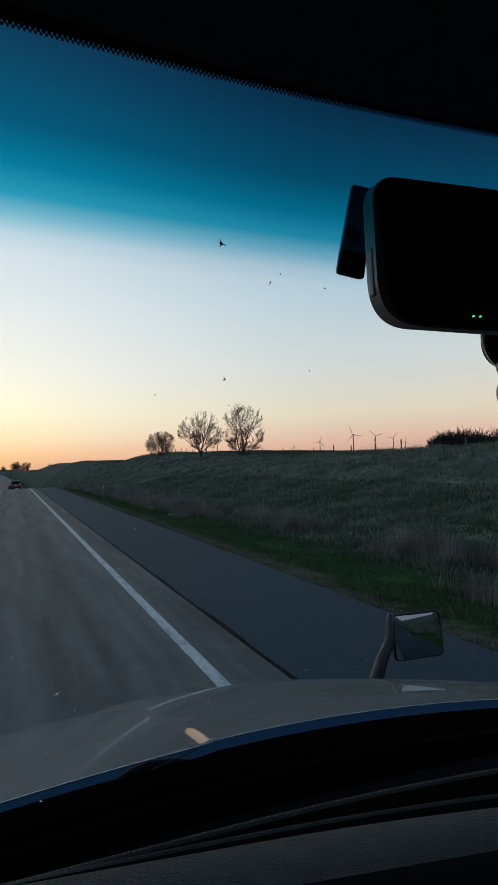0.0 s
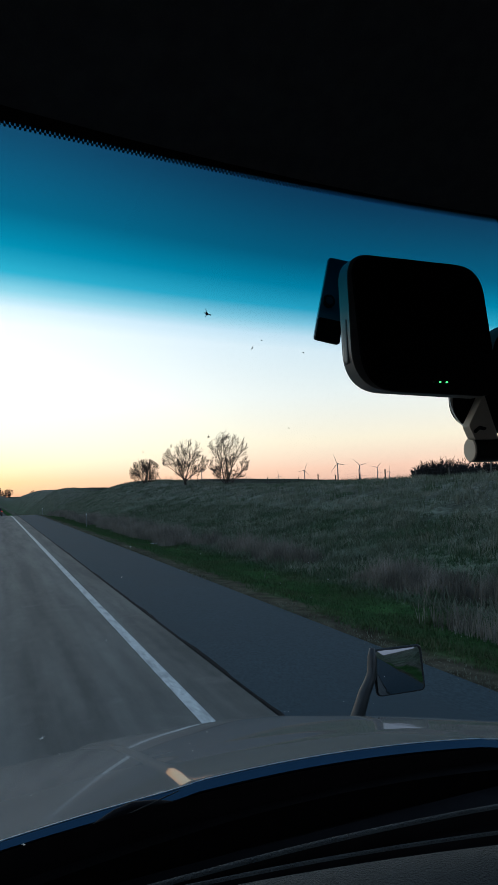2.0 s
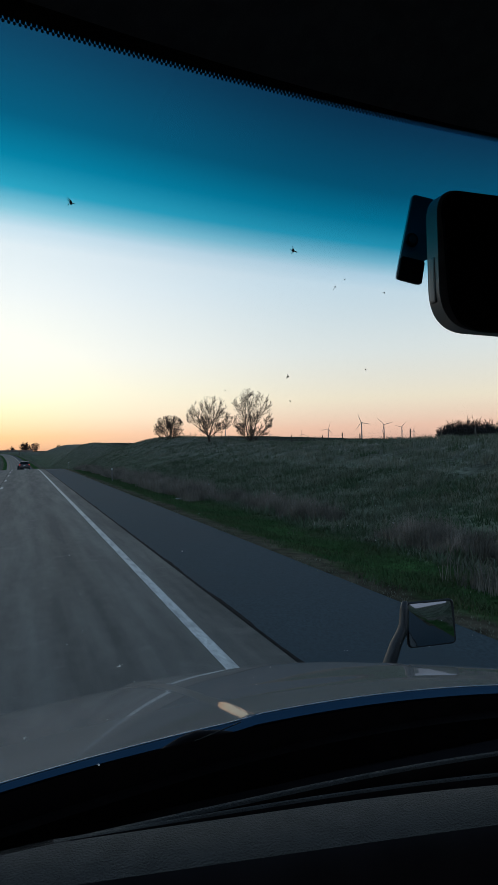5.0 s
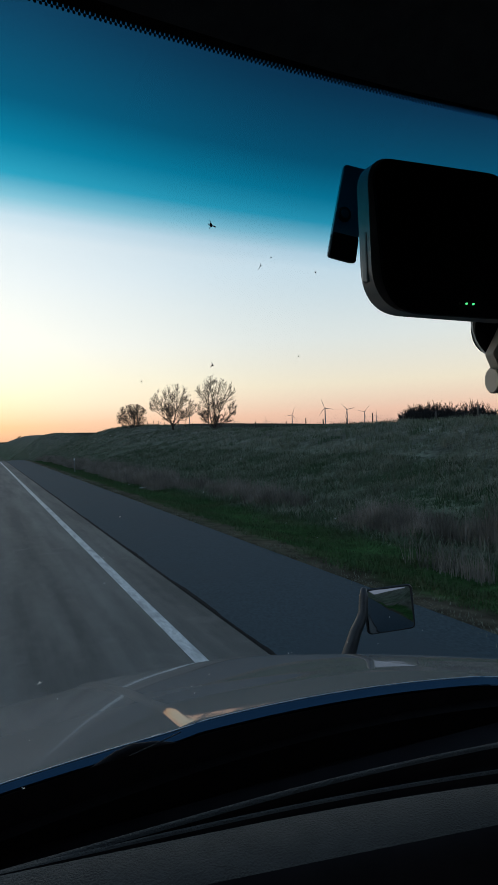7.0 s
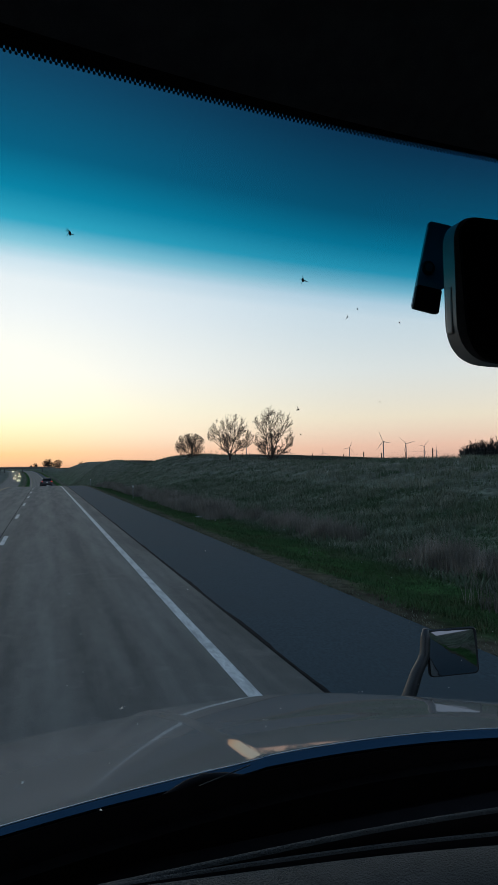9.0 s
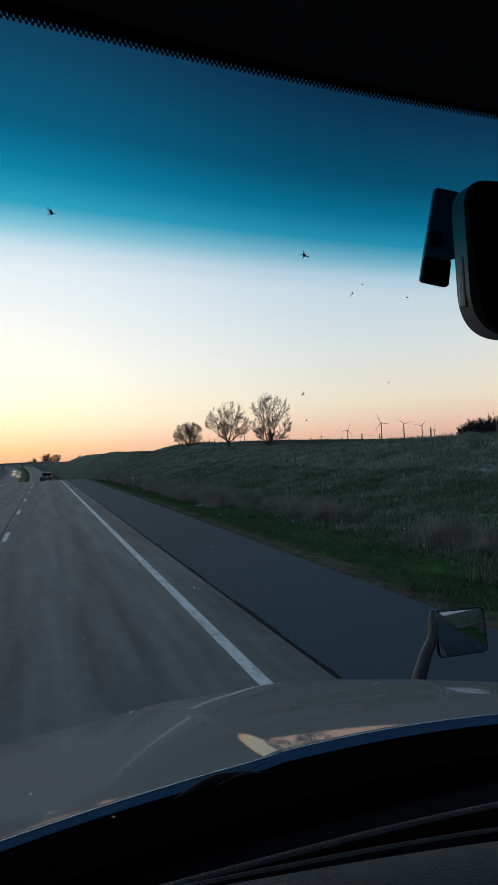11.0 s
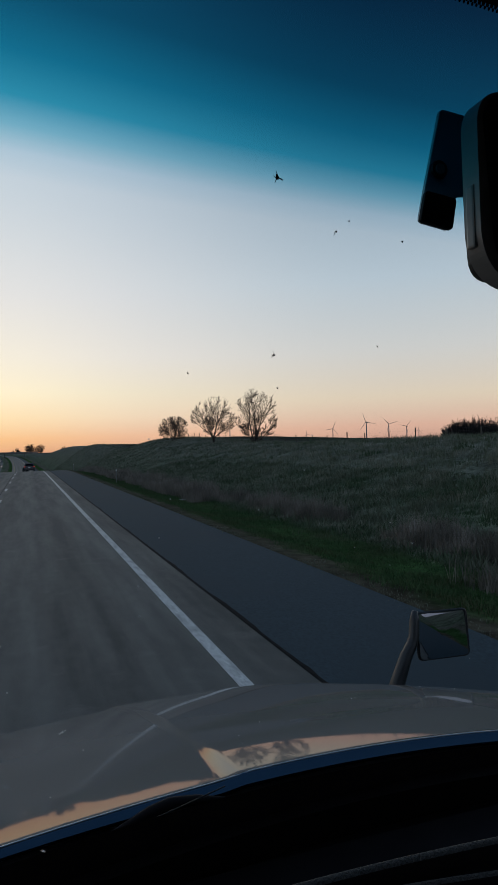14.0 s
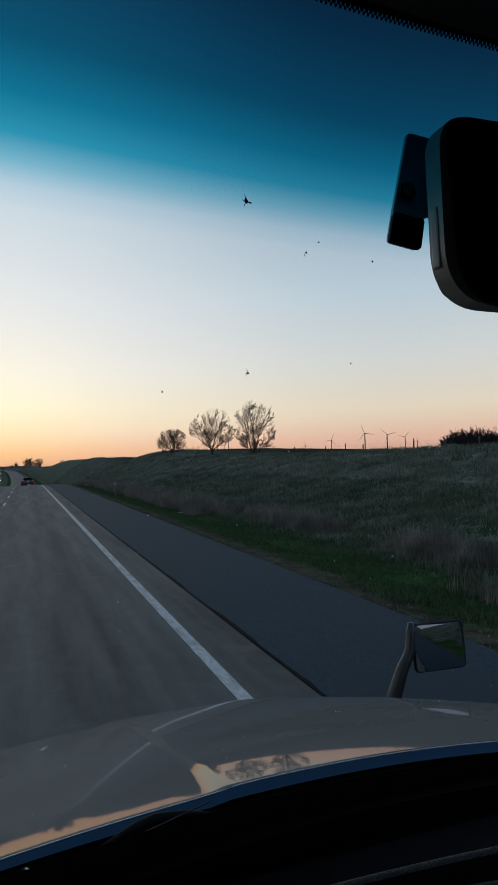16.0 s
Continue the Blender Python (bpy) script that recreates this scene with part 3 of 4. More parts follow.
# ---- trees ----
def bare_tree(name, x, y, height, wide, limbs, seed, label, trunk=0.16, sink=0.15):
    """Leafless tree: a short trunk, limbs that fan out, and three orders of twigs that fill an oval crown."""
    rnd = random.Random(seed)
    tree = thing(name, x, y, level(x, y) - sink, label, "tree", "bare trees on the bank")
    wood, fine = bmesh.new(), bmesh.new()
    low = height * trunk * 0.8
    mid, half = (low + height) / 2, (height - low) / 2

    def room(p, d):
        """How far it is from p along d to the edge of the crown."""
        a = Vector((p.x / wide, p.y / wide, (p.z - mid) / half))
        b = Vector((d.x / wide, d.y / wide, d.z / half))
        k, c = a.dot(b), a.dot(a) - 1
        disc = k * k - b.dot(b) * c
        return max(0.05, (-k + math.sqrt(disc)) / b.dot(b)) if disc > 0 else 0.05

    def limb(p, d, ln, r, depth):
        seg = (6, 4, 3, 2)[depth]
        ln = min(ln, room(p, d) * rnd.uniform(0.88, 1.06))
        for s in range(seg):
            d = (d + Vector((rnd.gauss(0, 0.08), rnd.gauss(0, 0.08), 0.035 + 0.02 * depth))).normalized()
            q = p + d * (ln / seg)
            r1 = max(0.012, r * (0.80 if depth < 2 else 0.85))
            tube(wood if depth < 2 else fine, p, q, r, r1, (6, 4, 3, 3)[depth])
            p, r = q, r1
            if depth < 3 and (s or depth):
                for _ in range(2 if depth < 2 else 3):
                    u = d.orthogonal().normalized()
                    v = d.cross(u)
                    a, t = rnd.uniform(0, 6.283), radians(rnd.gauss(40, 9))
                    e = (d * math.cos(t) + (u * math.cos(a) + v * math.sin(a)) * math.sin(t)).normalized()
                    limb(p, e, ln * (0.50 - 0.22 * s / seg) * rnd.uniform(0.7, 1.25), r * 0.6, depth + 1)

    base = Vector((0, 0, 0))
    fork = Vector((rnd.gauss(0, 0.1), rnd.gauss(0, 0.1), height * trunk))
    if trunk > 0.05:
        tube(wood, base, fork, height * 0.026, height * 0.021, 8)
    for k in range(limbs):
        a = k * 2.39996 + rnd.uniform(-0.3, 0.3)
        t = radians(3 + 66 * ((k + 0.3) / limbs) ** 0.6)
        d = Vector((math.sin(t) * math.cos(a), math.sin(t) * math.sin(a), math.cos(t)))
        start = fork - Vector((0, 0, height * trunk * rnd.uniform(0, 0.35)))
        limb(start, d, height, height * rnd.uniform(0.008, 0.013), 0)
    part("trunk", mesh_of(wood, "trunk"), "bark", tree)
    part("crown", mesh_of(fine, "crown"), "twig", tree, "fine bare twigs")
    return tree


bare_tree("bare_tree", 31.6, 88.7, 8.9, 3.3, 9, 25, "tall bare tree with an upright fan of limbs on the bank", 0.12, 0.9)
bare_tree("bare_tree", 27.9, 98.0, 8.2, 3.7, 9, 36, "round-crowned bare tree on the bank", 0.24, 0.9)
bare_tree("small_tree", 27.5, 126.2, 5.4, 3.2, 12, 43, "small bushy bare tree with many stems on the bank", 0.02, 0.5)


def thicket(name, x, y, wide, deep, high, seed, label, stems=260):
    rnd = random.Random(seed)
    bush = thing(name, x, y, level(x, y) - 0.1, label, "bush", "dark bushes on the bank")
    core, tips = bmesh.new(), bmesh.new()
    for _ in range(stems):
        a, q = rnd.uniform(0, 6.283), math.sqrt(rnd.random())
        px, py = math.cos(a) * q * wide / 2, math.sin(a) * q * deep / 2
        pz = level(x + px, y + py) - level(x, y)
        h = high * (1 - 0.55 * q * q) * rnd.uniform(0.6, 1.1)
        d = Vector((px / wide * 0.9 + rnd.gauss(0, 0.2), py / deep * 0.9 + rnd.gauss(0, 0.2), 1)).normalized()
        p = Vector((px, py, pz))
        m = p + d * h * 0.6
        tube(core, p, m, 0.035, 0.022, 4)
        for _ in range(7):
            e = (d + Vector((rnd.gauss(0, 0.55), rnd.gauss(0, 0.55), rnd.uniform(-0.1, 0.5)))).normalized()
            s = p + d * h * rnd.uniform(0.15, 0.6)
            t = s + e * h * rnd.uniform(0.25, 0.5)
            tube(tips, s, t, 0.03, 0.014, 3)
            for _ in range(3):
                f = (e + Vector((rnd.gauss(0, 0.6), rnd.gauss(0, 0.6), rnd.gauss(0.2, 0.4)))).normalized()
                g = s + (t - s) * rnd.uniform(0.3, 1.0)
                tube(tips, g, g + f * h * rnd.uniform(0.08, 0.2), 0.018, 0.01, 3)
    part("stems", core, "thicket", bush)
    part("twigs", tips, "thicket", bush, "dense dark twigs")
    return bush


thicket("thicket", 41.0, 52.0, 6.5, 5.0, 2.3, 51, "dense dark leafless thicket on the bank")
thicket("bush", 50, 56, 5.0, 4.0, 2.5, 52, "dark rounded leafless bush on the bank", 150)


# ---- fence along the crest ----
def fence():
    rnd = random.Random(9)
    f = thing("fence", 0, 0, 0, "old field fence of wooden posts and wire along the bank", "fence")
    me = mesh_of(box(-0.045, 0.045, -0.045, 0.045, -0.3, 0.88, 0.012), "post")
    tops = []
    for i in range(64):
        y = -8 + 4.3 * i + rnd.uniform(-0.3, 0.3)
        x = 31.5 + rnd.uniform(-0.1, 0.1) + bend(y)
        z = level(x, y)
        p = part("post", me, "post", f)
        p.matrix_basis = pose(x, y, z, rnd.uniform(-4, 4), rnd.uniform(-4, 4), rnd.uniform(0, 90)) @ Matrix.Diagonal((1, 1, rnd.uniform(0.8, 1.25), 1))
        tops.append(Vector((x, y, z)))
    for h in (0.28, 0.52, 0.76):
        bm = bmesh.new()
        for a, b in zip(tops, tops[1:]):
            tube(bm, a + Vector((0.05, 0, h)), b + Vector((0.05, 0, h)), 0.003, 0.003, 3)
        part("wire", bm, "wire", f, "rusty strand of fence wire")


fence()


# ---- wind turbines on the horizon ----
def turbine():
    t = thing("wind_turbine", 0, 0, -400, "distant white three-bladed wind turbine on the horizon", "wind turbine", "wind turbines")
    part("tower", tube(bmesh.new(), (0, 0, -12), (0, 0, 80), 3.1, 1.9, 12, True), "turbine", t, smooth=True)
    part("nacelle", box(-1.9, 1.9, -3, 8, 79.5, 83.5, 0.8), "turbine", t)
    hub = part("hub", sweep([(0, -6.0, 81.5), (0, -5.4, 81.5), (0, -4.0, 81.5), (0, -3, 81.5)], [0.4, 1.2, 1.8, 1.8], 10), "turbine", t, smooth=True)
    bm = bmesh.new()
    prof = [(0, 1.0), (4, 1.1), (9, 2.4), (22, 1.7), (36, 0.9), (42, 0.25)]
    loops = []
    for r, w in prof:
        loops.append([bm.verts.new(c) for c in ((-w * 0.4, 0, r), (w * 0.1, -0.28 * min(w, 1.4), r), (w * 0.6, 0, r), (w * 0.1, 0.28 * min(w, 1.4), r))])
    for a, b in zip(loops, loops[1:]):
        for k in range(4):
            bm.faces.new((a[k], a[(k + 1) % 4], b[(k + 1) % 4], b[k]))
    bm.faces.new(loops[0]); bm.faces.new(loops[-1][::-1])
    me = mesh_of(bm, "blade")
    for k in range(3):
        b = part("blade", me, "turbine", t)
        b.matrix_basis = pose(0, -4.8, 81.5, 0, 120 * k, 0)
    return t


def wind_farm():
    master = turbine()
    rotors = [c for c in master.children if c.name.startswith("blade")]
    spots = [(29.2, 2600, 100), (26.3, 3500, 20), (31.1, 2950, 75), (32.6, 3500, 45), (17.25, 2950, 60), (19.7, 4700, 5), (21.2, 4850, 95),
             (14.6, 4800, 35), (13.7, 4700, 80), (33.6, 4750, 10), (36.2, 4600, 58), (24.0, 4880, 110), (41.0, 4300, 30)]
    for i, (az, r, spin) in enumerate(spots):
        a = radians(az)
        x, y = r * math.sin(a), r * math.cos(a)
        m = pose(x, y, level(x, y) + 1, 0, 0, -az + (12 if i % 3 else -25))
        t = master if i == 0 else copy_thing(master, m)
        if i == 0:
            t.matrix_basis = m
        for k, c in enumerate([c for c in t.children if c.name.startswith("blade")]):
            c.matrix_basis = pose(0, -4.8, 81.5, 0, 120 * k + spin, 0)


wind_farm()


# ---- far trees and the overpass ----
def far_woods():
    rnd = random.Random(77)
    clumps = [(-6.5, -3.6, 620, 9, 26), (-1.2, -0.6, 1250, 11, 8), (-0.1, 1.2, 1000, 14, 16), (2.9, 5.2, 760, 9, 42), (8.8, 12.6, 2400, 17, 50), (15.0, 20.5, 3900, 17, 40),
              (23, 31, 4300, 16, 50), (33.5, 46, 2300, 19, 90), (6.0, 9.0, 4200, 14, 20), (-30, -8, 1500, 14, 60)]
    verts, faces = [], []
    for a0, a1, r, h, count in clumps:
        for _ in range(count):
            a = radians(rnd.uniform(a0, a1))
            d = r * rnd.uniform(0.94, 1.08)
            x, y = d * math.sin(a), d * math.cos(a)
            z, t = level(x, y) - 0.5, h * rnd.uniform(0.35, 1.0)
            n0 = len(verts)
            tw = 0.03 * t
            verts += [(x - tw, y, z), (x + tw, y, z), (x + tw * 0.5, y + tw, z + t * 0.6), (x - tw * 0.5, y + tw, z + t * 0.6)]
            faces.append((n0, n0 + 1, n0 + 2, n0 + 3))
            for _ in range(110):                       # small ragged clumps of twigs
                th, ph, q = rnd.uniform(0, 6.283), math.acos(rnd.uniform(-1, 1)), rnd.random() ** 0.4
                c = Vector((x + t * 0.42 * q * math.sin(ph) * math.cos(th), y + t * 0.42 * q * math.sin(ph) * math.sin(th), z + t * (0.58 + 0.42 * q * math.cos(ph))))
                s = t * rnd.uniform(0.03, 0.075)
                n0 = len(verts)
                verts += [tuple(c + Vector((rnd.gauss(0, s), rnd.gauss(0, s), rnd.gauss(0, s)))) for _ in range(3)]
                faces.append((n0, n0 + 1, n0 + 2))
    tagged(part("far_woods", raw("far_woods", verts, faces), "far_tree"), "dark far trees and shelter belts on the horizon", "trees", kind="stuff")


far_woods()


def overpass(y=760.0):
    z0 = 2.2
    o = thing("overpass", bend(y), y, 0, "low concrete road overpass crossing the highway far ahead", "bridge")
    part("deck", box(-75, 26, -5, 5, z0 + 0.0, z0 + 1.3, 0.1), "bridge", o)
    for s in (-4.9, 4.7):
        part("parapet", box(-75, 26, s, s + 0.2, z0 + 1.3, z0 + 2.1), "bridge", o)
    me = mesh_of(box(-0.6, 0.6, -4, 4, -9, z0 + 0.02, 0.15), "pier")
    for x in (-52, -27.5, -8.6, 12):
        part("pier", me, "bridge", o).location = (x, 0, 0)


overpass()


# ---- vehicles on the road ----
def wheel(name, parent, x, y, r, w, detail=20, hub="rim"):
    t = part(name, tube(bmesh.new(), (x - w / 2, y, r), (x + w / 2, y, r), r, r, detail, True), "tyre", parent)
    part("rim", tube(bmesh.new(), (x - w / 2 - 0.01, y, r), (x + w / 2 + 0.01, y, r), r * 0.6, r * 0.6, 14, True), hub, t)
    return t


def car(name, label, paint, tall=1.62):
    """A car whose rear is at its base, pointing along +y."""
    c = thing(name, 0, 0, 0, label, "car")
    bm = bmesh.new()
    side = [(0.0, 0.45), (0.02, 0.95), (0.10, 1.02), (0.42, tall - 0.04), (0.7, tall), (2.1, tall - 0.02), (2.95, 1.05), (4.2, 0.92), (4.45, 0.75), (4.5, 0.35), (0.1, 0.3)]
    rows = [[bm.verts.new((sx * (0.93 if z < 1.06 else 0.93 - 0.24 * (z - 1.0) / (tall - 1.0)), y, z)) for y, z in side] for sx in (-1, 1)]
    bm.faces.new(rows[0]); bm.faces.new(rows[1][::-1])
    k = len(side)
    for i in range(k):
        bm.faces.new((rows[0][i], rows[1][i], rows[1][(i + 1) % k], rows[0][(i + 1) % k]))
    bmesh.ops.bevel(bm, geom=list(bm.edges), offset=0.05, segments=2, affect="EDGES")
    part("body", bm, paint, c)
    gl = bmesh.new()
    q = [gl.verts.new(v) for v in ((-0.72, 0.10, 1.08), (0.72, 0.10, 1.08), (0.60, 0.375, tall - 0.12), (-0.60, 0.375, tall - 0.12))]
    gl.faces.new(q)
    bmesh.ops.solidify(gl, geom=list(gl.faces), thickness=0.03)
    part("rear_window", gl, "car_glass", c)
    for s in (-1, 1):
        part("tail_light", box(s * 0.80 - 0.11, s * 0.80 + 0.11, -0.025, 0.06, 0.86, 1.02, 0.02), "tail", c, "red tail lamp")
        part("headlight", box(s * 0.70 - 0.15, s * 0.70 + 0.15, 4.40, 4.50, 0.62, 0.76, 0.02), "head", c, "lit headlamp")
    part("bumper", box(-0.88, 0.88, -0.06, 0.08, 0.36, 0.62, 0.04), "black_plastic", c)
    part("number_plate", box(-0.16, 0.16, -0.032, -0.008, 0.74, 0.84), "reflector", c)
    for s in (-0.80, 0.80):
        for y in (0.85, 3.6):
            wheel("wheel", c, s, y, 0.34, 0.22, 16)
    return c


lead = car("car", "dark sport utility car driving ahead with tail lamps", "car_dark")
lead.matrix_basis = pose(0.40, 123, dip(125) + 0.02, math.degrees(math.atan((dip(127) - dip(123)) / 4)))
second = car("truck_ahead", "far dark vehicle further ahead in the lane", "car_dark", 2.3)
second.matrix_basis = pose(-0.4, 178, dip(178) + 0.02, math.degrees(math.atan((dip(179) - dip(177)) / 2)))
oncoming = car("oncoming_car", "oncoming car with its headlamps lit", "car_dark")
tagged(oncoming, group="oncoming cars")
for i, (u, y) in enumerate([(-13.6, 300), (-13.4, 470), (-17.0, 520), (-13.4, 590), (-17.2, 640), (-13.4, 700), (-13.2, 840), (-16.8, 900)]):
    m = pose(u + bend(y), y, dip(y) - 1.29, 0, 0, 180 + math.degrees(math.atan((bend(y - 1) - bend(y + 1)) / 2)))
    if i:
        copy_thing(oncoming, m)
    else:
        oncoming.matrix_basis = m


def delineator(x, y):
    d = thing("delineator_post", x, y, level(x, y), "thin roadside delineator post with a pale reflector", "marker post", "roadside markers")
    part("stake", box(-0.03, 0.03, -0.008, 0.008, -0.2, 1.2, 0.003), "steel", d)
    part("reflector", box(-0.05, 0.05, -0.014, -0.009, 1.02, 1.18, 0.002), "reflector", d, "pale reflector")
    return d


delineator(7.2, 56)
delineator(7.2, 110)


def litter():
    x, y = 8.7, 36.0
    rnd = random.Random(3)
    t = thing("plastic_sheet", x, y, level(x, y) + 0.02, "crumpled white plastic sheet lying in the grass", "litter")
    for name, cx, cy, rx, ry, h in (("heap", 0.18, 0.1, 0.19, 0.15, 0.09), ("tail", -0.24, 0.1, 0.34, 0.09, 0.035)):
        bm = bmesh.new()
        bmesh.ops.create_icosphere(bm, subdivisions=3, radius=1)
        for v in bm.verts:
            k = 1 + 0.38 * noise.noise(v.co * 2.3 + Vector((cx * 9, 0, 0)))
            v.co = Vector((cx + v.co.x * rx * k, cy + v.co.y * ry * k, max(-0.02, v.co.z * h * k + h * 0.5)))
        part(name, bm, "litter", t)


litter()


# ---- the truck ----
CX = 0.6                                   # middle of the cab


def glass_y(x, z):
    """Where the windshield stands."""
    return 0.650 - 0.189 * (x - CX) ** 2 - 0.528 * (z - 2.7)


def lip_y(x):
    """Plan of the hood's back edge."""
    return 0.998 - 0.23 * (x - 0.5) ** 2


def lip_z(x):
    """Height of the hood's back edge."""
    return 2.1406 - 0.0703 * (x - 0.3625) ** 2 + 0.0754 * max(0.0, 0.3 - x) ** 2 - 0.12 * max(0.0, abs(x - CX) - 0.90) ** 2


def hood_z(x, y):
    """A raised middle with a sharp crest beside lower panels that fall faster; all steepen towards the nose."""
    s = max(-0.02, y - lip_y(x))
    p = min(max(s, 0.0), 0.45)
    m = x if x < CX else 2 * CX - x
    q = min(1.0, max(0.0, (0.326 - m) / max(0.007, 0.028 - 0.09 * p)))
    blend = 1 - (1 - q) ** 2
    middle = 0.203 * s + (0.068 - 0.006 * smooth_step(0.5, 0.8, x)) * s * s + 0.009 * smooth_step(0.12, 0.34, s) * smooth_step(1.0, 0.5, x)
    panel = 0.239 * s + 0.050 * s * s + 0.0036 if x < CX else middle + 0.0036
    return lip_z(x) - middle * (1 - blend) - panel * blend


truck = thing("truck", CX, 0.5, 0, "grey long-nosed highway truck seen from its driving seat", "truck")
truck_inv = Matrix.Translation((-CX, -0.5, 0))


def tp(name, bm, material, parent=None, label="", smooth=False):
    """A part of the truck, built in the place's own coordinates."""
    ob = part(name, bm, material, parent or truck, label, smooth)
    if parent is None:
        ob.matrix_parent_inverse = truck_inv
    return ob


def hood():
    nx, ny = 330, 200
    verts, faces = [], []
    for j in range(ny + 1):
        for i in range(nx + 1):
            x = CX - 1.06 + 2.12 * i / nx
            y0 = lip_y(x)
            y = y0 + (3.05 - y0) * j / ny
            verts.append((x, y, hood_z(x, y) - 0.9 * max(0.0, y - 2.75) ** 2))
    k = nx + 1
    faces = [(j * k + i, j * k + i + 1, (j + 1) * k + i + 1, (j + 1) * k + i) for j in range(ny) for i in range(nx)]
    rim = [i for i in range(k)], [ny * k + i for i in range(k)]
    for n, line in enumerate(rim):
        base = len(verts)
        drop = 0.05 if n == 0 else 0.9
        verts += [(verts[v][0] + (0.04 * (1 if n == 3 else -1) if n > 1 else 0), verts[v][1] + (0.05 if n == 1 else 0.01 if n == 0 else 0), verts[v][2] - drop) for v in line]
        for a in range(len(line) - 1):
            faces.append((line[a], line[a + 1], base + a + 1, base + a))
    return raw("hood", verts, faces, True)


hood_ob = tp("hood", hood(), "paint", label="glossy dusty grey sloping hood with a raised middle")


def hood_side(sgn):
    """Side wall of the engine cover, under the edge of the hood."""
    x = CX + sgn * 1.055
    ys = [0.97 + 2.05 * i / 40 for i in range(41)]
    verts = [(x + dx * sgn, y, hood_z(x, y) - 0.9 * max(0.0, y - 2.75) ** 2 - dz) for y in ys for dx, dz in ((0, 0.001), (0.004, 0.02), (0.0, 0.35), (-0.10, 0.9))]
    return raw("hood_side", verts, [(i * 4 + j, i * 4 + j + 1, i * 4 + j + 5, i * 4 + j + 4) for i in range(40) for j in range(3)], True)


for sgn in (-1, 1):
    part("hood_side", hood_side(sgn), "body_side", hood_ob, "dark dusty side of the engine cover")


def hood_seam():
    """Fine bright edge along the back of the hood, a sky glint put into its colour, and the panel joints at its sides.
    """
    pts = [CX - 0.95 + 1.9 * i / 60 for i in range(61)]
    rail = [(x, lip_y(x), hood_z(x, lip_y(x)) - 0.001) for x in pts]
    seam = sweep(rail, [0.0017] * 61, 6)
    part("rear_edge", seam, "edge_glint", hood_ob, "thin edge with a bright sky glint in its colour", smooth=True)
    for x in (1.46, 2 * CX - 1.46):
        ys = [1.7 + 0.9 * i / 20 for i in range(21)]
        part("panel_joint", sweep([(x, y, hood_z(x, y) + 0.0005) for y in ys], [0.004] * 21, 6), "trim_black", hood_ob)
    part("latch", box(1.56, 1.66, 2.02, 2.06, hood_z(1.6, 2.04) - 0.03, hood_z(1.6, 2.04) + 0.025, 0.012), "body_side", hood_ob, "dark hood latch")


hood_seam()


def cowl():
    """Black channel and seal between hood and glass."""
    verts, faces = [], []
    rows = [(-0.004, -0.0085), (0.012, -0.0064), (0.030, -0.0040), (0.050, -0.0012)]
    n = 60
    for i in range(n + 1):
        x = CX - 1.0 + 2.0 * i / n
        y0 = glass_y(x, 2.13)
        for dy, dz in rows:
            verts.append((x, y0 + dy * 1.6, lip_z(x) - 0.034 + dz))
    k = len(rows)
    faces = [(i * k + j, (i + 1) * k + j, (i + 1) * k + j + 1, i * k + j + 1) for i in range(n) for j in range(k - 1)]
    return raw("cowl", verts, faces, True)


tp("cowl", cowl(), "trim_black", label="matt black cowl panel under the windshield")


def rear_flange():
    """Sloping turned-down lip along the back of the hood; its colour carries the sky's blue reflection."""
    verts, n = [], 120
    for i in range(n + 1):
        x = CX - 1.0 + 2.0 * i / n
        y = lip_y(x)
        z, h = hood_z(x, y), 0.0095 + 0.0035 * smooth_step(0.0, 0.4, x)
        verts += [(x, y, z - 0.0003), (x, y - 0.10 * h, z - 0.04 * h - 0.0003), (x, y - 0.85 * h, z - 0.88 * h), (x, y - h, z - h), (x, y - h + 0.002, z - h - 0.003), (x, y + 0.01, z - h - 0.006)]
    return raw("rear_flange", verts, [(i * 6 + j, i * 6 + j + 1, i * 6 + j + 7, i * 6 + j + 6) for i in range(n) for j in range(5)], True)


part("rear_flange", rear_flange(), "flange", hood_ob, "glossy turned-down back edge tinted with the sky's blue")


def glass_sheet(z0, z1, off, nx=48, nz=24, x0=CX - 1.0, x1=CX + 1.0, curve=False):
    verts = []
    for j in range(nz + 1):
        for i in range(nx + 1):
            x = x0 + (x1 - x0) * i / nx
            low = z0(x) if callable(z0) else z0
            z = low + (z1 - low) * j / nz
            verts.append((x, glass_y(x, z) + off, z))
    k = nx + 1
    return verts, [(j * k + i, j * k + i + 1, (j + 1) * k + i + 1, (j + 1) * k + i) for j in range(nz) for i in range(nx)]


def frit_edge(x):
    """Lower edge of the printed border along the top."""
    q = min(x, 0.52) - 0.4
    return 2.8902 + 0.0072 * q - 0.0293 * q * q


def glass_base(x):
    q = x - 0.4
    return 2.1498 - 0.04 * q - 0.0784 * q * q - 0.0191 * q ** 3


shield = tp("windshield", raw("windshield", *glass_sheet(lambda x: 1.84 - 0.2 * (x - CX) ** 2, 2.97, 0.0), True), "glass", label="raked windshield with a blue shade band")
part("top_frit", raw("top_frit", *glass_sheet(frit_edge, 2.97, -0.003, 48, 3), True), "trim_black", shield, "black printed border")
v, f = glass_sheet(2.0, 2.0, -0.003, 60, 1)
bottom = [(x, glass_y(x, z) - 0.003, z) for z_of in (lambda x: glass_base(x) - 0.30, glass_base) for x in [CX - 1.0 + 2.0 * i / 60 for i in range(61)] for z in (z_of(x),)]
part("bottom_frit", raw("bottom_frit", bottom, f, True), "trim_black", shield, "black printed border")


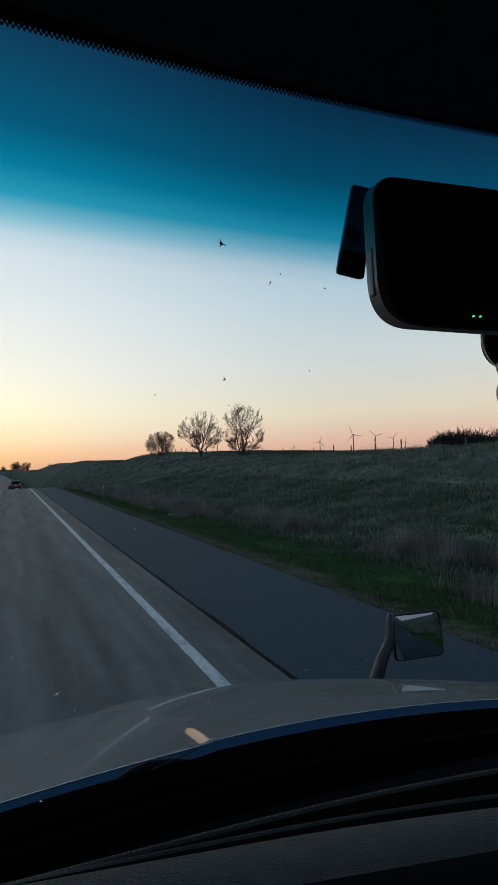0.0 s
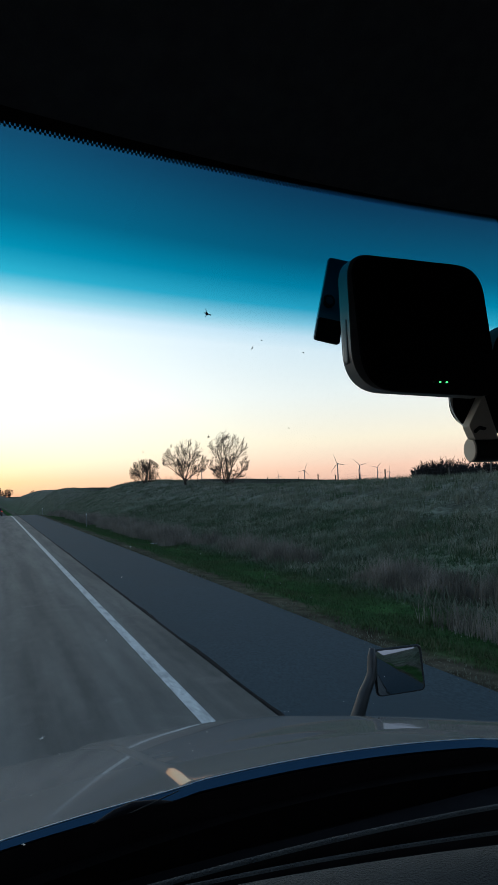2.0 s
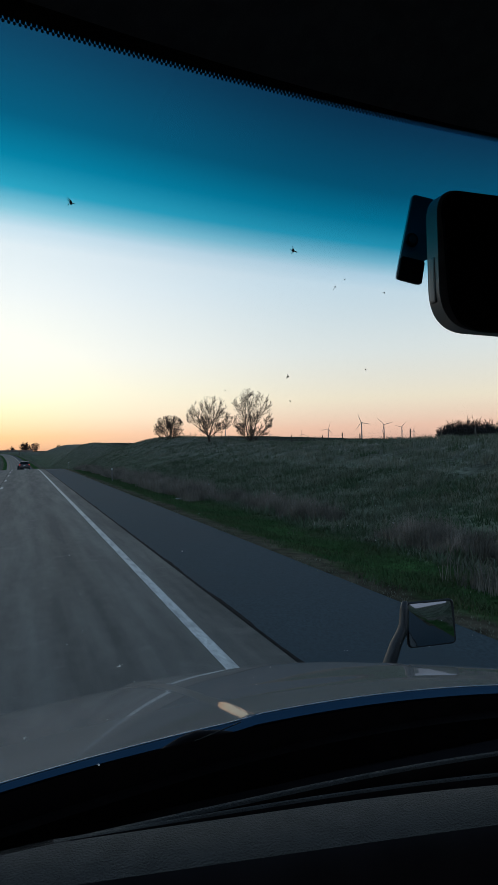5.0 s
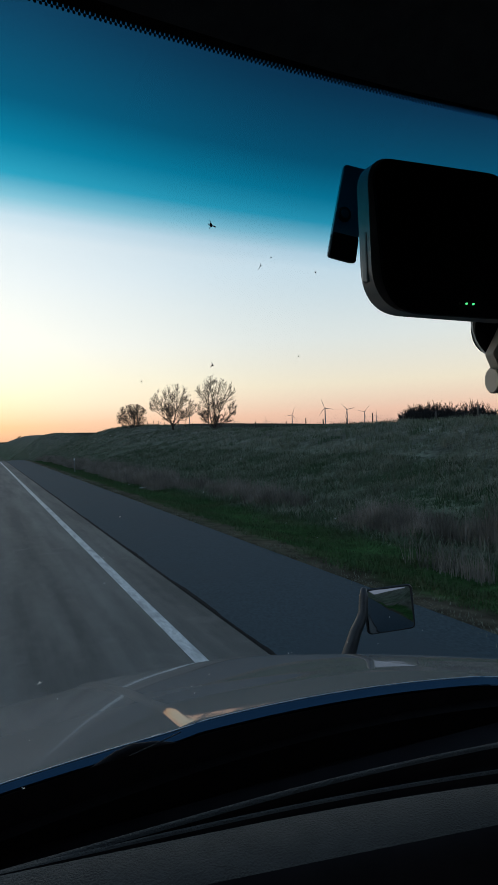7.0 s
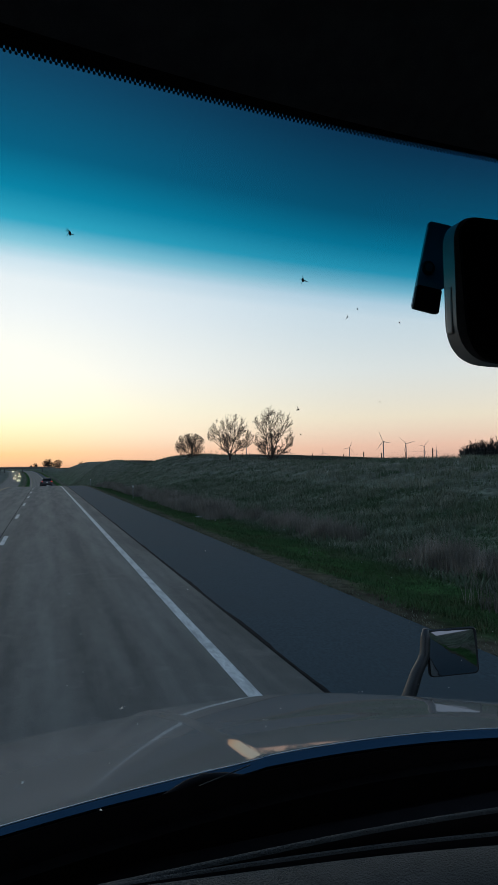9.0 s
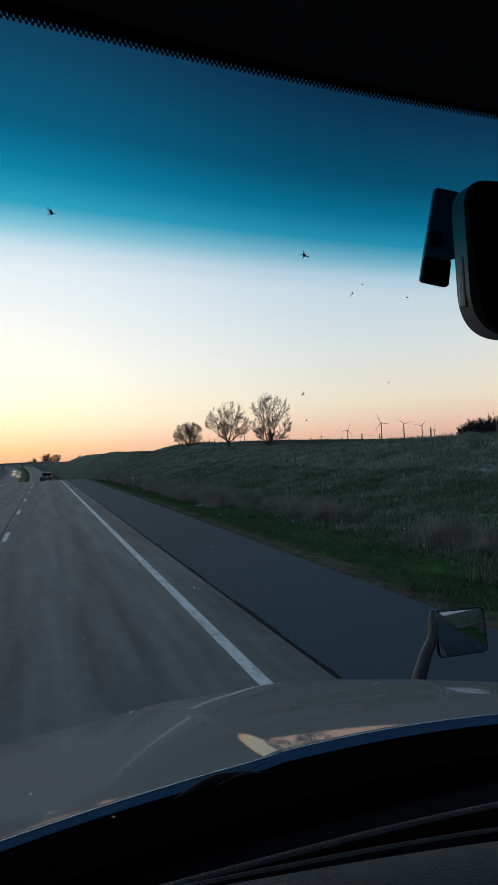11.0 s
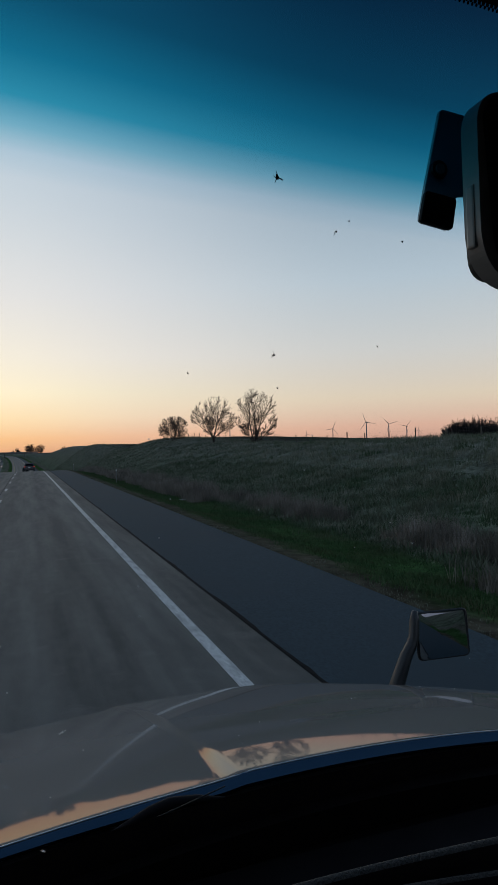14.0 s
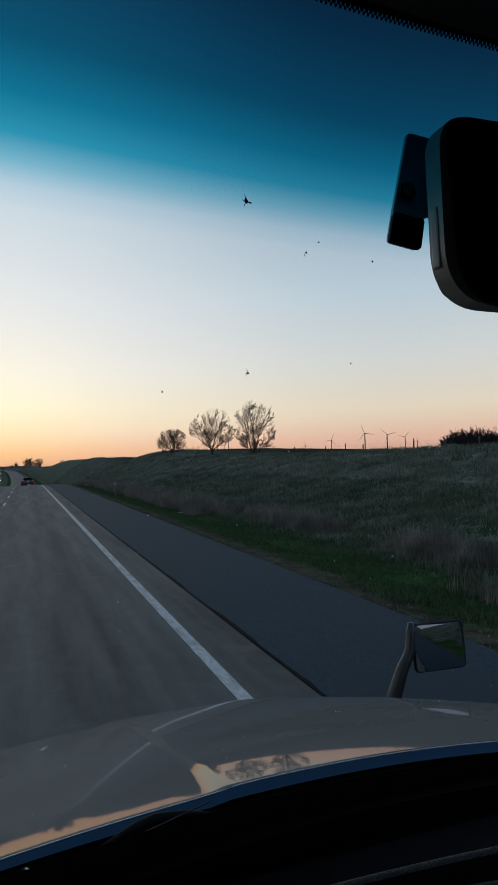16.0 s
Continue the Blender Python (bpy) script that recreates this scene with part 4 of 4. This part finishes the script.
def frit_dots():
    verts, faces = [], []
    for row, (z, r) in enumerate(((-0.0006, 0.0016), (-0.0026, 0.0011))):
        x = CX - 0.98 + 0.0019 * (row % 2)
        while x < CX + 0.98:
            n0 = len(verts)
            for k in range(8):
                a = math.pi / 4 * k
                zz = z + frit_edge(x) + r * math.sin(a)
                xx = x + r * math.cos(a)
                verts.append((xx, glass_y(xx, zz) - 0.0032, zz))
            faces.append(tuple(range(n0, n0 + 8)))
            x += 0.0038
    return raw("frit_dots", verts, faces)


tagged(part("frit_dots", frit_dots(), "trim_black", shield), "rows of small black printed dots", kind="stuff")


def cab_shell():
    # header and headliner
    bm = bmesh.new()
    n = 24
    prof = [(-0.004, 2.893), (-0.02, 2.900), (-0.07, 2.93), (-0.20, 3.00), (-0.45, 3.05), (-2.4, 3.06)]
    grid = []
    for i in range(n + 1):
        x = CX - 1.06 + 2.12 * i / n
        xx = min(max(x, CX - 1.0), CX + 1.0)
        grid.append([bm.verts.new((x, glass_y(xx, 2.893) + dy if dy > -1 else -1.9, z)) for dy, z in prof])
    for a, b in zip(grid, grid[1:]):
        for k in range(len(prof) - 1):
            bm.faces.new((a[k], a[k + 1], b[k + 1], b[k]))
    tp("headliner", bm, "headliner", label="dark cloth headliner", smooth=True)
    tp("roof", box(CX - 1.12, CX + 1.12, -1.95, 0.44, 3.09, 3.15, 0.03), "paint")
    tp("sun_visor_mount", box(0.60, 0.70, 0.30, 0.335, 2.975, 3.01, 0.008), "trim_black")
    tp("rear_wall", box(CX - 1.10, CX + 1.10, -1.95, -1.88, 0.9, 3.08), "headliner")
    tp("floor", box(CX - 1.10, CX + 1.10, -1.88, 0.9, 0.9, 0.98), "headliner")
    for s in (-1, 1):
        x = CX + s * 1.08
        door = tp("door", box(x - 0.04, x + 0.04, -0.75, 0.62, 0.98, 2.02, 0.02), "body_side")
        part("door_lining", box(x - s * 0.05 - 0.008, x - s * 0.05 + 0.008, -0.75, 0.62, 0.98, 2.02), "headliner", door)
        tp("quarter_panel", box(x - 0.04, x + 0.04, -1.88, -0.76, 0.98, 3.08), "headliner")
        tp("door_top", box(x - 0.04, x + 0.04, -0.75, 0.40, 2.76, 3.08), "headliner")
        tp("a_pillar", sweep([(x, 1.00, 1.98), (x, 0.74, 2.42), (x, 0.50, 2.86), (x, 0.42, 3.06)], [0.075, 0.07, 0.07, 0.08], 10), "headliner", smooth=True)
        tp("cowl_side", box(x - 0.04, x + 0.04, 0.63, 1.05, 0.98, 2.0), "body_side")
        tp("fender", box(x - 0.10, x + 0.06, 1.1, 3.0, 0.95, 1.22, 0.08), "body_side")
    for s in (-1, 1):
        for y in (2.25, -1.2):
            w = wheel("wheel", truck, CX + s * 0.92, y, 0.51, 0.30, 28, "trim_black")
            w.matrix_parent_inverse = truck_inv
    tp("bumper", box(CX - 1.15, CX + 1.15, 3.02, 3.25, 0.40, 0.95, 0.06), "rim")
    tp("chassis", box(CX - 0.45, CX + 0.45, -1.9, 3.0, 0.62, 0.9), "trim_black")


cab_shell()


def dashboard():
    """Dark trough under the glass, a wedge-shaped groove, then the grained top that falls away towards the seat."""
    nx = 90
    verts = []
    for i in range(nx + 1):
        x = -0.42 + 2.04 * i / nx
        c = 2.140 - 0.012 * (x - 0.45) ** 2
        a = 0.761 - 0.16 * max(0.0, x - 0.3) ** 2            # crest of the ridge
        w = 0.107 * max(0.0, x - 0.016)                      # groove width
        k = min(1.0, w / 0.02)                               # how deep it has become
        e = a - w + 0.003
        slot = 0.004 + 0.033 * max(0.0, x)
        top = e - 0.003 - slot
        lip = min(top - 0.05, 0.655 - 0.16 * (x - 0.25))
        rows = [(0.93, c - 0.085), (0.87, c - 0.085), (a + 0.048, c - 0.080), (a + 0.023, c - 0.045), (a + 0.010, c - 0.012), (a + 0.004, c - 0.002), (a, c), (a - 0.003, c - 0.001 * k),
                (a - 0.005, c - 0.004 * k), (a - 0.0055, c - 0.022 * k), (a - 0.006, c - 0.030 * k), (e + 0.002, c - 0.030 * k), (e + 0.001, c - 0.012 * k), (e, c + 0.001 * k), (e - 0.002, c + 0.003 * k), (e - 0.004, c + 0.002 * k),
                (e - 0.006, c), (e - 0.007, c - 0.009 * k), (top + 0.001, c - 0.009 * k), (top, c), (top - 0.004, c + 0.001)]
        rows += [(top - 0.004 + (lip - top + 0.004) * t, c + 0.001 - 0.010 * t * t) for t in (0.2, 0.4, 0.6, 0.8, 1.0)]
        rows += [(lip - 0.012, c - 0.016), (lip - 0.022, c - 0.032), (lip - 0.03, c - 0.06), (lip - 0.05, c - 0.16), (lip - 0.06, c - 0.34)]
        verts.append([(x, y, z) for y, z in rows])
    return verts


DASH = dashboard()


def dash_strip(name, a, b):
    k = b - a + 1
    return raw(name, [p for col in DASH for p in col[a:b + 1]], [(i * k + j, (i + 1) * k + j, (i + 1) * k + j + 1, i * k + j + 1) for i in range(len(DASH) - 1) for j in range(k - 1)], True)


dash_ob = tp("dashboard", dash_strip("dashboard", 19, 25), "dash", label="grained dark grey dashboard top")
part("front_lip", dash_strip("front_lip", 0, 5), "trim_black", dash_ob, "matt black front lip")
part("ridge", dash_strip("ridge", 5, 8), "dash", dash_ob)
part("groove", dash_strip("groove", 8, 12), "trim_black", dash_ob, "black groove")
part("rim", dash_strip("rim", 12, 16), "dash", dash_ob)
part("slot", dash_strip("slot", 16, 19), "trim_black", dash_ob)
part("dash_face", dash_strip("dash_face", 25, 30), "trim_black", dash_ob, "dark face towards the seat")
part("dash_base", box(-0.42, 1.62, 0.38, 0.88, 1.0, 1.80, 0.03), "black_plastic", dash_ob)


def defrost_mat():
    """Black trough lining in front of the dashboard's edge."""
    verts, n = [], 60
    for i in range(n + 1):
        x = -0.42 + 2.04 * i / n
        xx = min(max(x, CX - 1), CX + 1)
        y1 = glass_y(xx, 2.07) - 0.012
        for t in (0.0, 0.15, 0.5, 1.0):
            y = 0.772 + (y1 - 0.772) * t
            verts.append((x, y, 2.118 - 0.02 * (x - 0.3) ** 2 - 0.06 * smooth_step(0, 0.5, t) - 0.02 * t))
    return raw("defroster_trim", verts, [(i * 4 + j, (i + 1) * 4 + j, (i + 1) * 4 + j + 1, i * 4 + j + 1) for i in range(n) for j in range(3)], True)


part("defroster_trim", defrost_mat(), "trim_black", dash_ob, "matt black strip under the glass")


def wiper():
    w = tp("wiper", sweep([(0.10, 0.946, 2.100), (0.15, 0.948, 2.119), (0.20, 0.950, 2.136), (0.225, 0.952, 2.140), (0.26, 0.955, 2.137), (0.30, 0.960, 2.128)],
                          [0.0015, 0.0038, 0.0072, 0.0082, 0.0060, 0.0018], 8), "trim_black", label="black wiper parked at the foot of the glass", smooth=True)
    part("wiper_arm", sweep([(0.135, 0.926, 2.127), (0.20, 0.924, 2.142), (0.29, 0.930, 2.160)], [0.0008, 0.0010, 0.0008], 6), "rubber", w, "thin dark wiper arm")
    part("wiper_blade", sweep([(-0.30, 0.86, 1.992), (-0.1, 0.91, 2.032), (0.10, 0.940, 2.080), (0.20, 0.946, 2.114)], [0.004, 0.004, 0.004, 0.003], 6), "rubber", w)


wiper()


def hood_mirror():
    arm_pts = [(1.50, 2.60, 1.42), (1.548, 2.60, 1.545), (1.592, 2.60, 1.65), (1.624, 2.605, 1.695), (1.642, 2.61, 1.728), (1.650, 2.615, 1.80), (1.656, 2.62, 1.838)]
    m = tp("hood_mirror", sweep(arm_pts, [0.036, 0.032, 0.027, 0.024, 0.023, 0.021, 0.012], 12), "mirror_shell", label="black convex mirror on a stalk on the hood", smooth=True)
    c, u = Vector((1.7775, 2.60, 1.728)), Vector((0.225, -0.038, 0.008))
    w, h = u.length / 2, 0.098
    u = u.normalized()
    n = Vector((u.y, -u.x, 0)).normalized()         # the way the glass faces
    up = Vector((0, 0, 1))
    n = (n + up * math.tan(radians(2.4))).normalized()
    up = u.cross(n) * (1 if u.cross(n).z > 0 else -1)
    frame_m = Matrix(((u.x, -n.x, up.x, c.x), (u.y, -n.y, up.y, c.y), (u.z, -n.z, up.z, c.z), (0, 0, 0, 1)))
    out = rounded([(-w - 0.008, -h - 0.008), (w + 0.008, -h - 0.008), (w + 0.008, h + 0.008), (-w - 0.008, h + 0.008)], 0.028)
    shell = plate(out, -0.004, 0.075, 0.0)
    bmesh.ops.delete(shell, geom=[f for f in shell.faces if all(v.co.y < 0 for v in f.verts)], context="FACES_ONLY")    # open towards the glass
    back = [v for v in shell.verts if v.co.y > 0.05]
    for v in back:
        v.co.x *= 0.72; v.co.z *= 0.72
    shell.transform(frame_m)
    part("housing", shell, "mirror_shell", m)
    R = 1.5
    verts, faces = [], []
    ring = rounded([(-w, -h), (w, -h), (w, h), (-w, h)], 0.022)
    verts.append((0, 0, 0))
    rings = 14
    for s in range(1, rings + 1):
        for x, z in ring:
            verts.append((x * s / rings, 0, z * s / rings))
    k = len(ring)
    for i in range(k):
        faces.append((0, 1 + i, 1 + (i + 1) % k))
        for s in range(rings - 1):
            a = 1 + s * k
            faces.append((a + i, a + k + i, a + k + (i + 1) % k, a + (i + 1) % k))
    ox, oz = -0.06, -0.055                          # the sphere's middle, so that the glass looks outward and a little down
    sag = [R - math.sqrt(R * R - (x - ox) ** 2 - (z - oz) ** 2) for x, _, z in verts]
    verts = [frame_m @ Vector((x, -0.004 - max(sag) + s, z)) for (x, _, z), s in zip(verts, sag)]
    part("mirror_glass", raw("mirror_glass", verts, faces, True), "mirror", m, "convex mirror glass showing the road behind")
    edge = sweep([frame_m @ Vector((x * 1.02, -0.006, z * 1.02)) for x, z in ring + ring[:1]], [0.006] * (k + 1), 6)
    part("rim", edge, "mirror_shell", m)


hood_mirror()


# ---- what hangs on the windshield ----
def camera_unit():
    d = thing("dash_camera", 0.49, 0.58, 2.77, "black driver-facing dash camera stuck on the windshield", "dash camera")
    inv = Matrix.Translation((-0.49, -0.58, -2.77))

    def dp(name, bm, material, label="", smooth=False, parent=None):
        ob = part(name, bm, material, parent or d, label, smooth)
        if parent is None:
            ob.matrix_parent_inverse = inv
        return ob
    out = rounded([(0.3790, 2.8285, 0.028), (0.5475, 2.8285, 0.034), (0.5635, 2.6830, 0.028), (0.380, 2.6890, 0.042)], 0.03, 16)
    dp("back_housing", plate(rounded([(0.420, 2.82), (0.54, 2.815), (0.55, 2.71), (0.425, 2.71)], 0.02), 0.556, 0.612), "device")
    body = dp("body", plate(out, 0.539, 0.557, 0.004), "device_side", "grey camera body")
    face = rounded([(0.3830, 2.8265, 0.024), (0.5455, 2.8265, 0.032), (0.5615, 2.6835, 0.027), (0.3925, 2.6875, 0.040)], 0.03, 16)
    dp("front_face", plate(face, 0.535, 0.540, 0.0015), "screen", "plain black front")
    side = part("side_cover", box(0.3785, 0.384, 0.5445, 0.554, 2.716, 2.762, 0.002), "device_side", body, "small grey side cover")
    br = dp("bracket", plate(rounded([(0.397, 2.849), (0.425, 2.846), (0.425, 2.78), (0.408, 2.778), (0.403, 2.7495), (0.3735, 2.7545), (0.3795, 2.780)], 0.004, 3), 0.605, 0.6085, 0.001), "bracket", "grey windshield bracket")
    ln = tube(bmesh.new(), (0.3935, 0.6030, 2.798), (0.3935, 0.6065, 2.798), 0.0072, 0.0082, 24, True)
    lens = part("lens", ln, "device", br, "small round lens")
    part("lens_glass", tube(bmesh.new(), (0.3935, 0.6020, 2.798), (0.3935, 0.6032, 2.798), 0.0042, 0.0045, 16, True), "device_side", lens)
    lower = part("lower_block", plate(rounded([(0.3790, 2.779), (0.4085, 2.775), (0.4035, 2.749), (0.3732, 2.754)], 0.003, 3), 0.602, 0.606, 0.001), "screen", br)
    for i, x in enumerate((0.4910, 0.4827, 0.4745)):
        dp("indicator_light", tube(bmesh.new(), (x, 0.5335, 2.6975), (x, 0.5355, 2.6975), 0.00095, 0.00095, 10, True), "led" if i < 2 else "led_off", "lit green indicator" if i < 2 else "unlit indicator")


camera_unit()


def phone_mount():
    d = thing("suction_mount", 0.60, 0.58, 2.70, "black suction mount with a clamp knob on the windshield", "mount")
    inv = Matrix.Translation((-0.60, -0.58, -2.70))

    def dp(name, bm, material, label="", smooth=False):
        ob = part(name, bm, material, d, label, smooth)
        ob.matrix_parent_inverse = inv
        return ob
    dp("suction_cup", tube(bmesh.new(), (0.579, 0.590, 2.690), (0.579, 0.598, 2.692), 0.0362, 0.0350, 40, True), "screen")
    dp("cup_rim", sweep([(0.578 + 0.0385 * math.cos(a), 0.592, 2.690 + 0.0385 * math.sin(a)) for a in [i * math.pi / 20 + math.pi * 0.7 for i in range(21)]], [0.0010] * 21, 5), "bug_pale", "thin pale translucent cup edge")
    dp("bracket", plate(rounded([(0.5522, 2.6560), (0.5600, 2.6400), (0.5945, 2.6400), (0.5770, 2.6935)], 0.003, 3), 0.576, 0.588, 0.001), "beige", "pale beige bracket")
    slot = rounded([(0.5575, 2.6495), (0.5665, 2.6555), (0.5765, 2.6530), (0.5730, 2.6500), (0.5665, 2.6515), (0.5600, 2.6465)], 0.0012, 3)
    dp("bracket_slot", plate(slot, 0.5745, 0.577), "screen")
    knob = dp("knob", tube(bmesh.new(), (0.5705, 0.5970, 2.629), (0.715, 0.571, 2.629), 0.0148, 0.0148, 24, True), "device")
    part("knob_cap", tube(bmesh.new(), (0.5688, 0.5973, 2.629), (0.5720, 0.5967, 2.629), 0.0133, 0.0140, 24, True), "beige", knob, "pale disc on the end")
    dp("body", plate(rounded([(0.596, 2.752), (0.612, 2.771), (0.636, 2.785), (0.78, 2.785), (0.78, 2.650), (0.604, 2.650), (0.594, 2.70)], 0.010, 5), 0.578, 0.612, 0.004), "screen")
    dp("bracing_arm", sweep([(0.640, 0.574, 2.655), (0.625, 0.574, 2.648), (0.615, 0.575, 2.640)], [0.006, 0.006, 0.004], 8), "beige", "pale beige arm end", True)
    dp("cable", sweep([(0.632, 0.590, 2.74), (0.631, 0.586, 2.777), (0.634, 0.582, 2.816), (0.646, 0.575, 2.861), (0.660, 0.566, 2.884), (0.690, 0.556, 2.910)], [0.0075] * 6, 8), "rubber", "thick black cable", True)


phone_mount()


def splats():
    rnd = random.Random(12)
    dark = [(0.028, 2.781, 9), (0.246, 2.771, 10), (0.303, 2.743, 5), (0.367, 2.742, 4), (0.265, 2.652, 6), (0.273, 2.626, 3), (0.383, 2.209, 3.4), (0.313, 2.751, 2), (0.365, 2.662, 2), (0.191, 2.636, 1.6), (0.588, 2.870, 3)]
    pale = [(0.095, 2.307, 8), (0.075, 2.153, 9), (0.273, 2.518, 4), (0.429, 2.493, 3.5), (0.466, 2.466, 5), (0.744, 2.410, 4), (0.392, 2.468, 3), (0.162, 2.454, 4), (0.178, 2.499, 3), (-0.018, 2.230, 7)]
    more = random.Random(40)
    pale += [(more.uniform(-0.08, 0.78), more.uniform(2.22, 2.60), more.uniform(0.9, 2.4)) for _ in range(26)]
    for spots, mat, name, label in ((dark, "bug", "insect_splat", "dark dried insect stuck on the windshield"), (pale, "bug_pale", "dried_splash", "pale dried splash on the windshield")):
        for x, z, mm in spots:
            verts, faces = [], []
            size = 0.74 * max(mm, 3.6) / 1000
            for limb in range(6 if mm > 4 else 2):
                a = (2.35 + rnd.gauss(0, 0.3)) if limb < 2 else rnd.uniform(0, 6.283)
                ln, wd = size * (0.36 if limb == 0 else rnd.uniform(0.35, 0.70)), size * ((0.17 if mm > 4 else 0.26) if limb == 0 else 0.04)
                ox, oz = (0, 0) if limb == 0 else (rnd.gauss(0, size * 0.10), rnd.gauss(0, size * 0.10))
                n0 = len(verts)
                for k in range(9):
                    t = k * 2 * math.pi / 9
                    px, pz = ln * math.cos(t) * (0.6 if limb else 0.75) + (ln * 0.5 if limb else 0), wd * math.sin(t) * rnd.uniform(0.7, 1.2)
                    qx, qz = x + ox + px * math.cos(a) - pz * math.sin(a), z + oz + px * math.sin(a) + pz * math.cos(a)
                    verts.append((qx, glass_y(qx, qz) + 0.0025 + 0.0004 * limb, qz))
                faces.append(tuple(range(n0, n0 + 9)))
            ob = tagged(part(name, raw(name, verts, faces), mat), label, "insect splat" if mat == "bug" else "splash", "marks on the windshield")


splats()
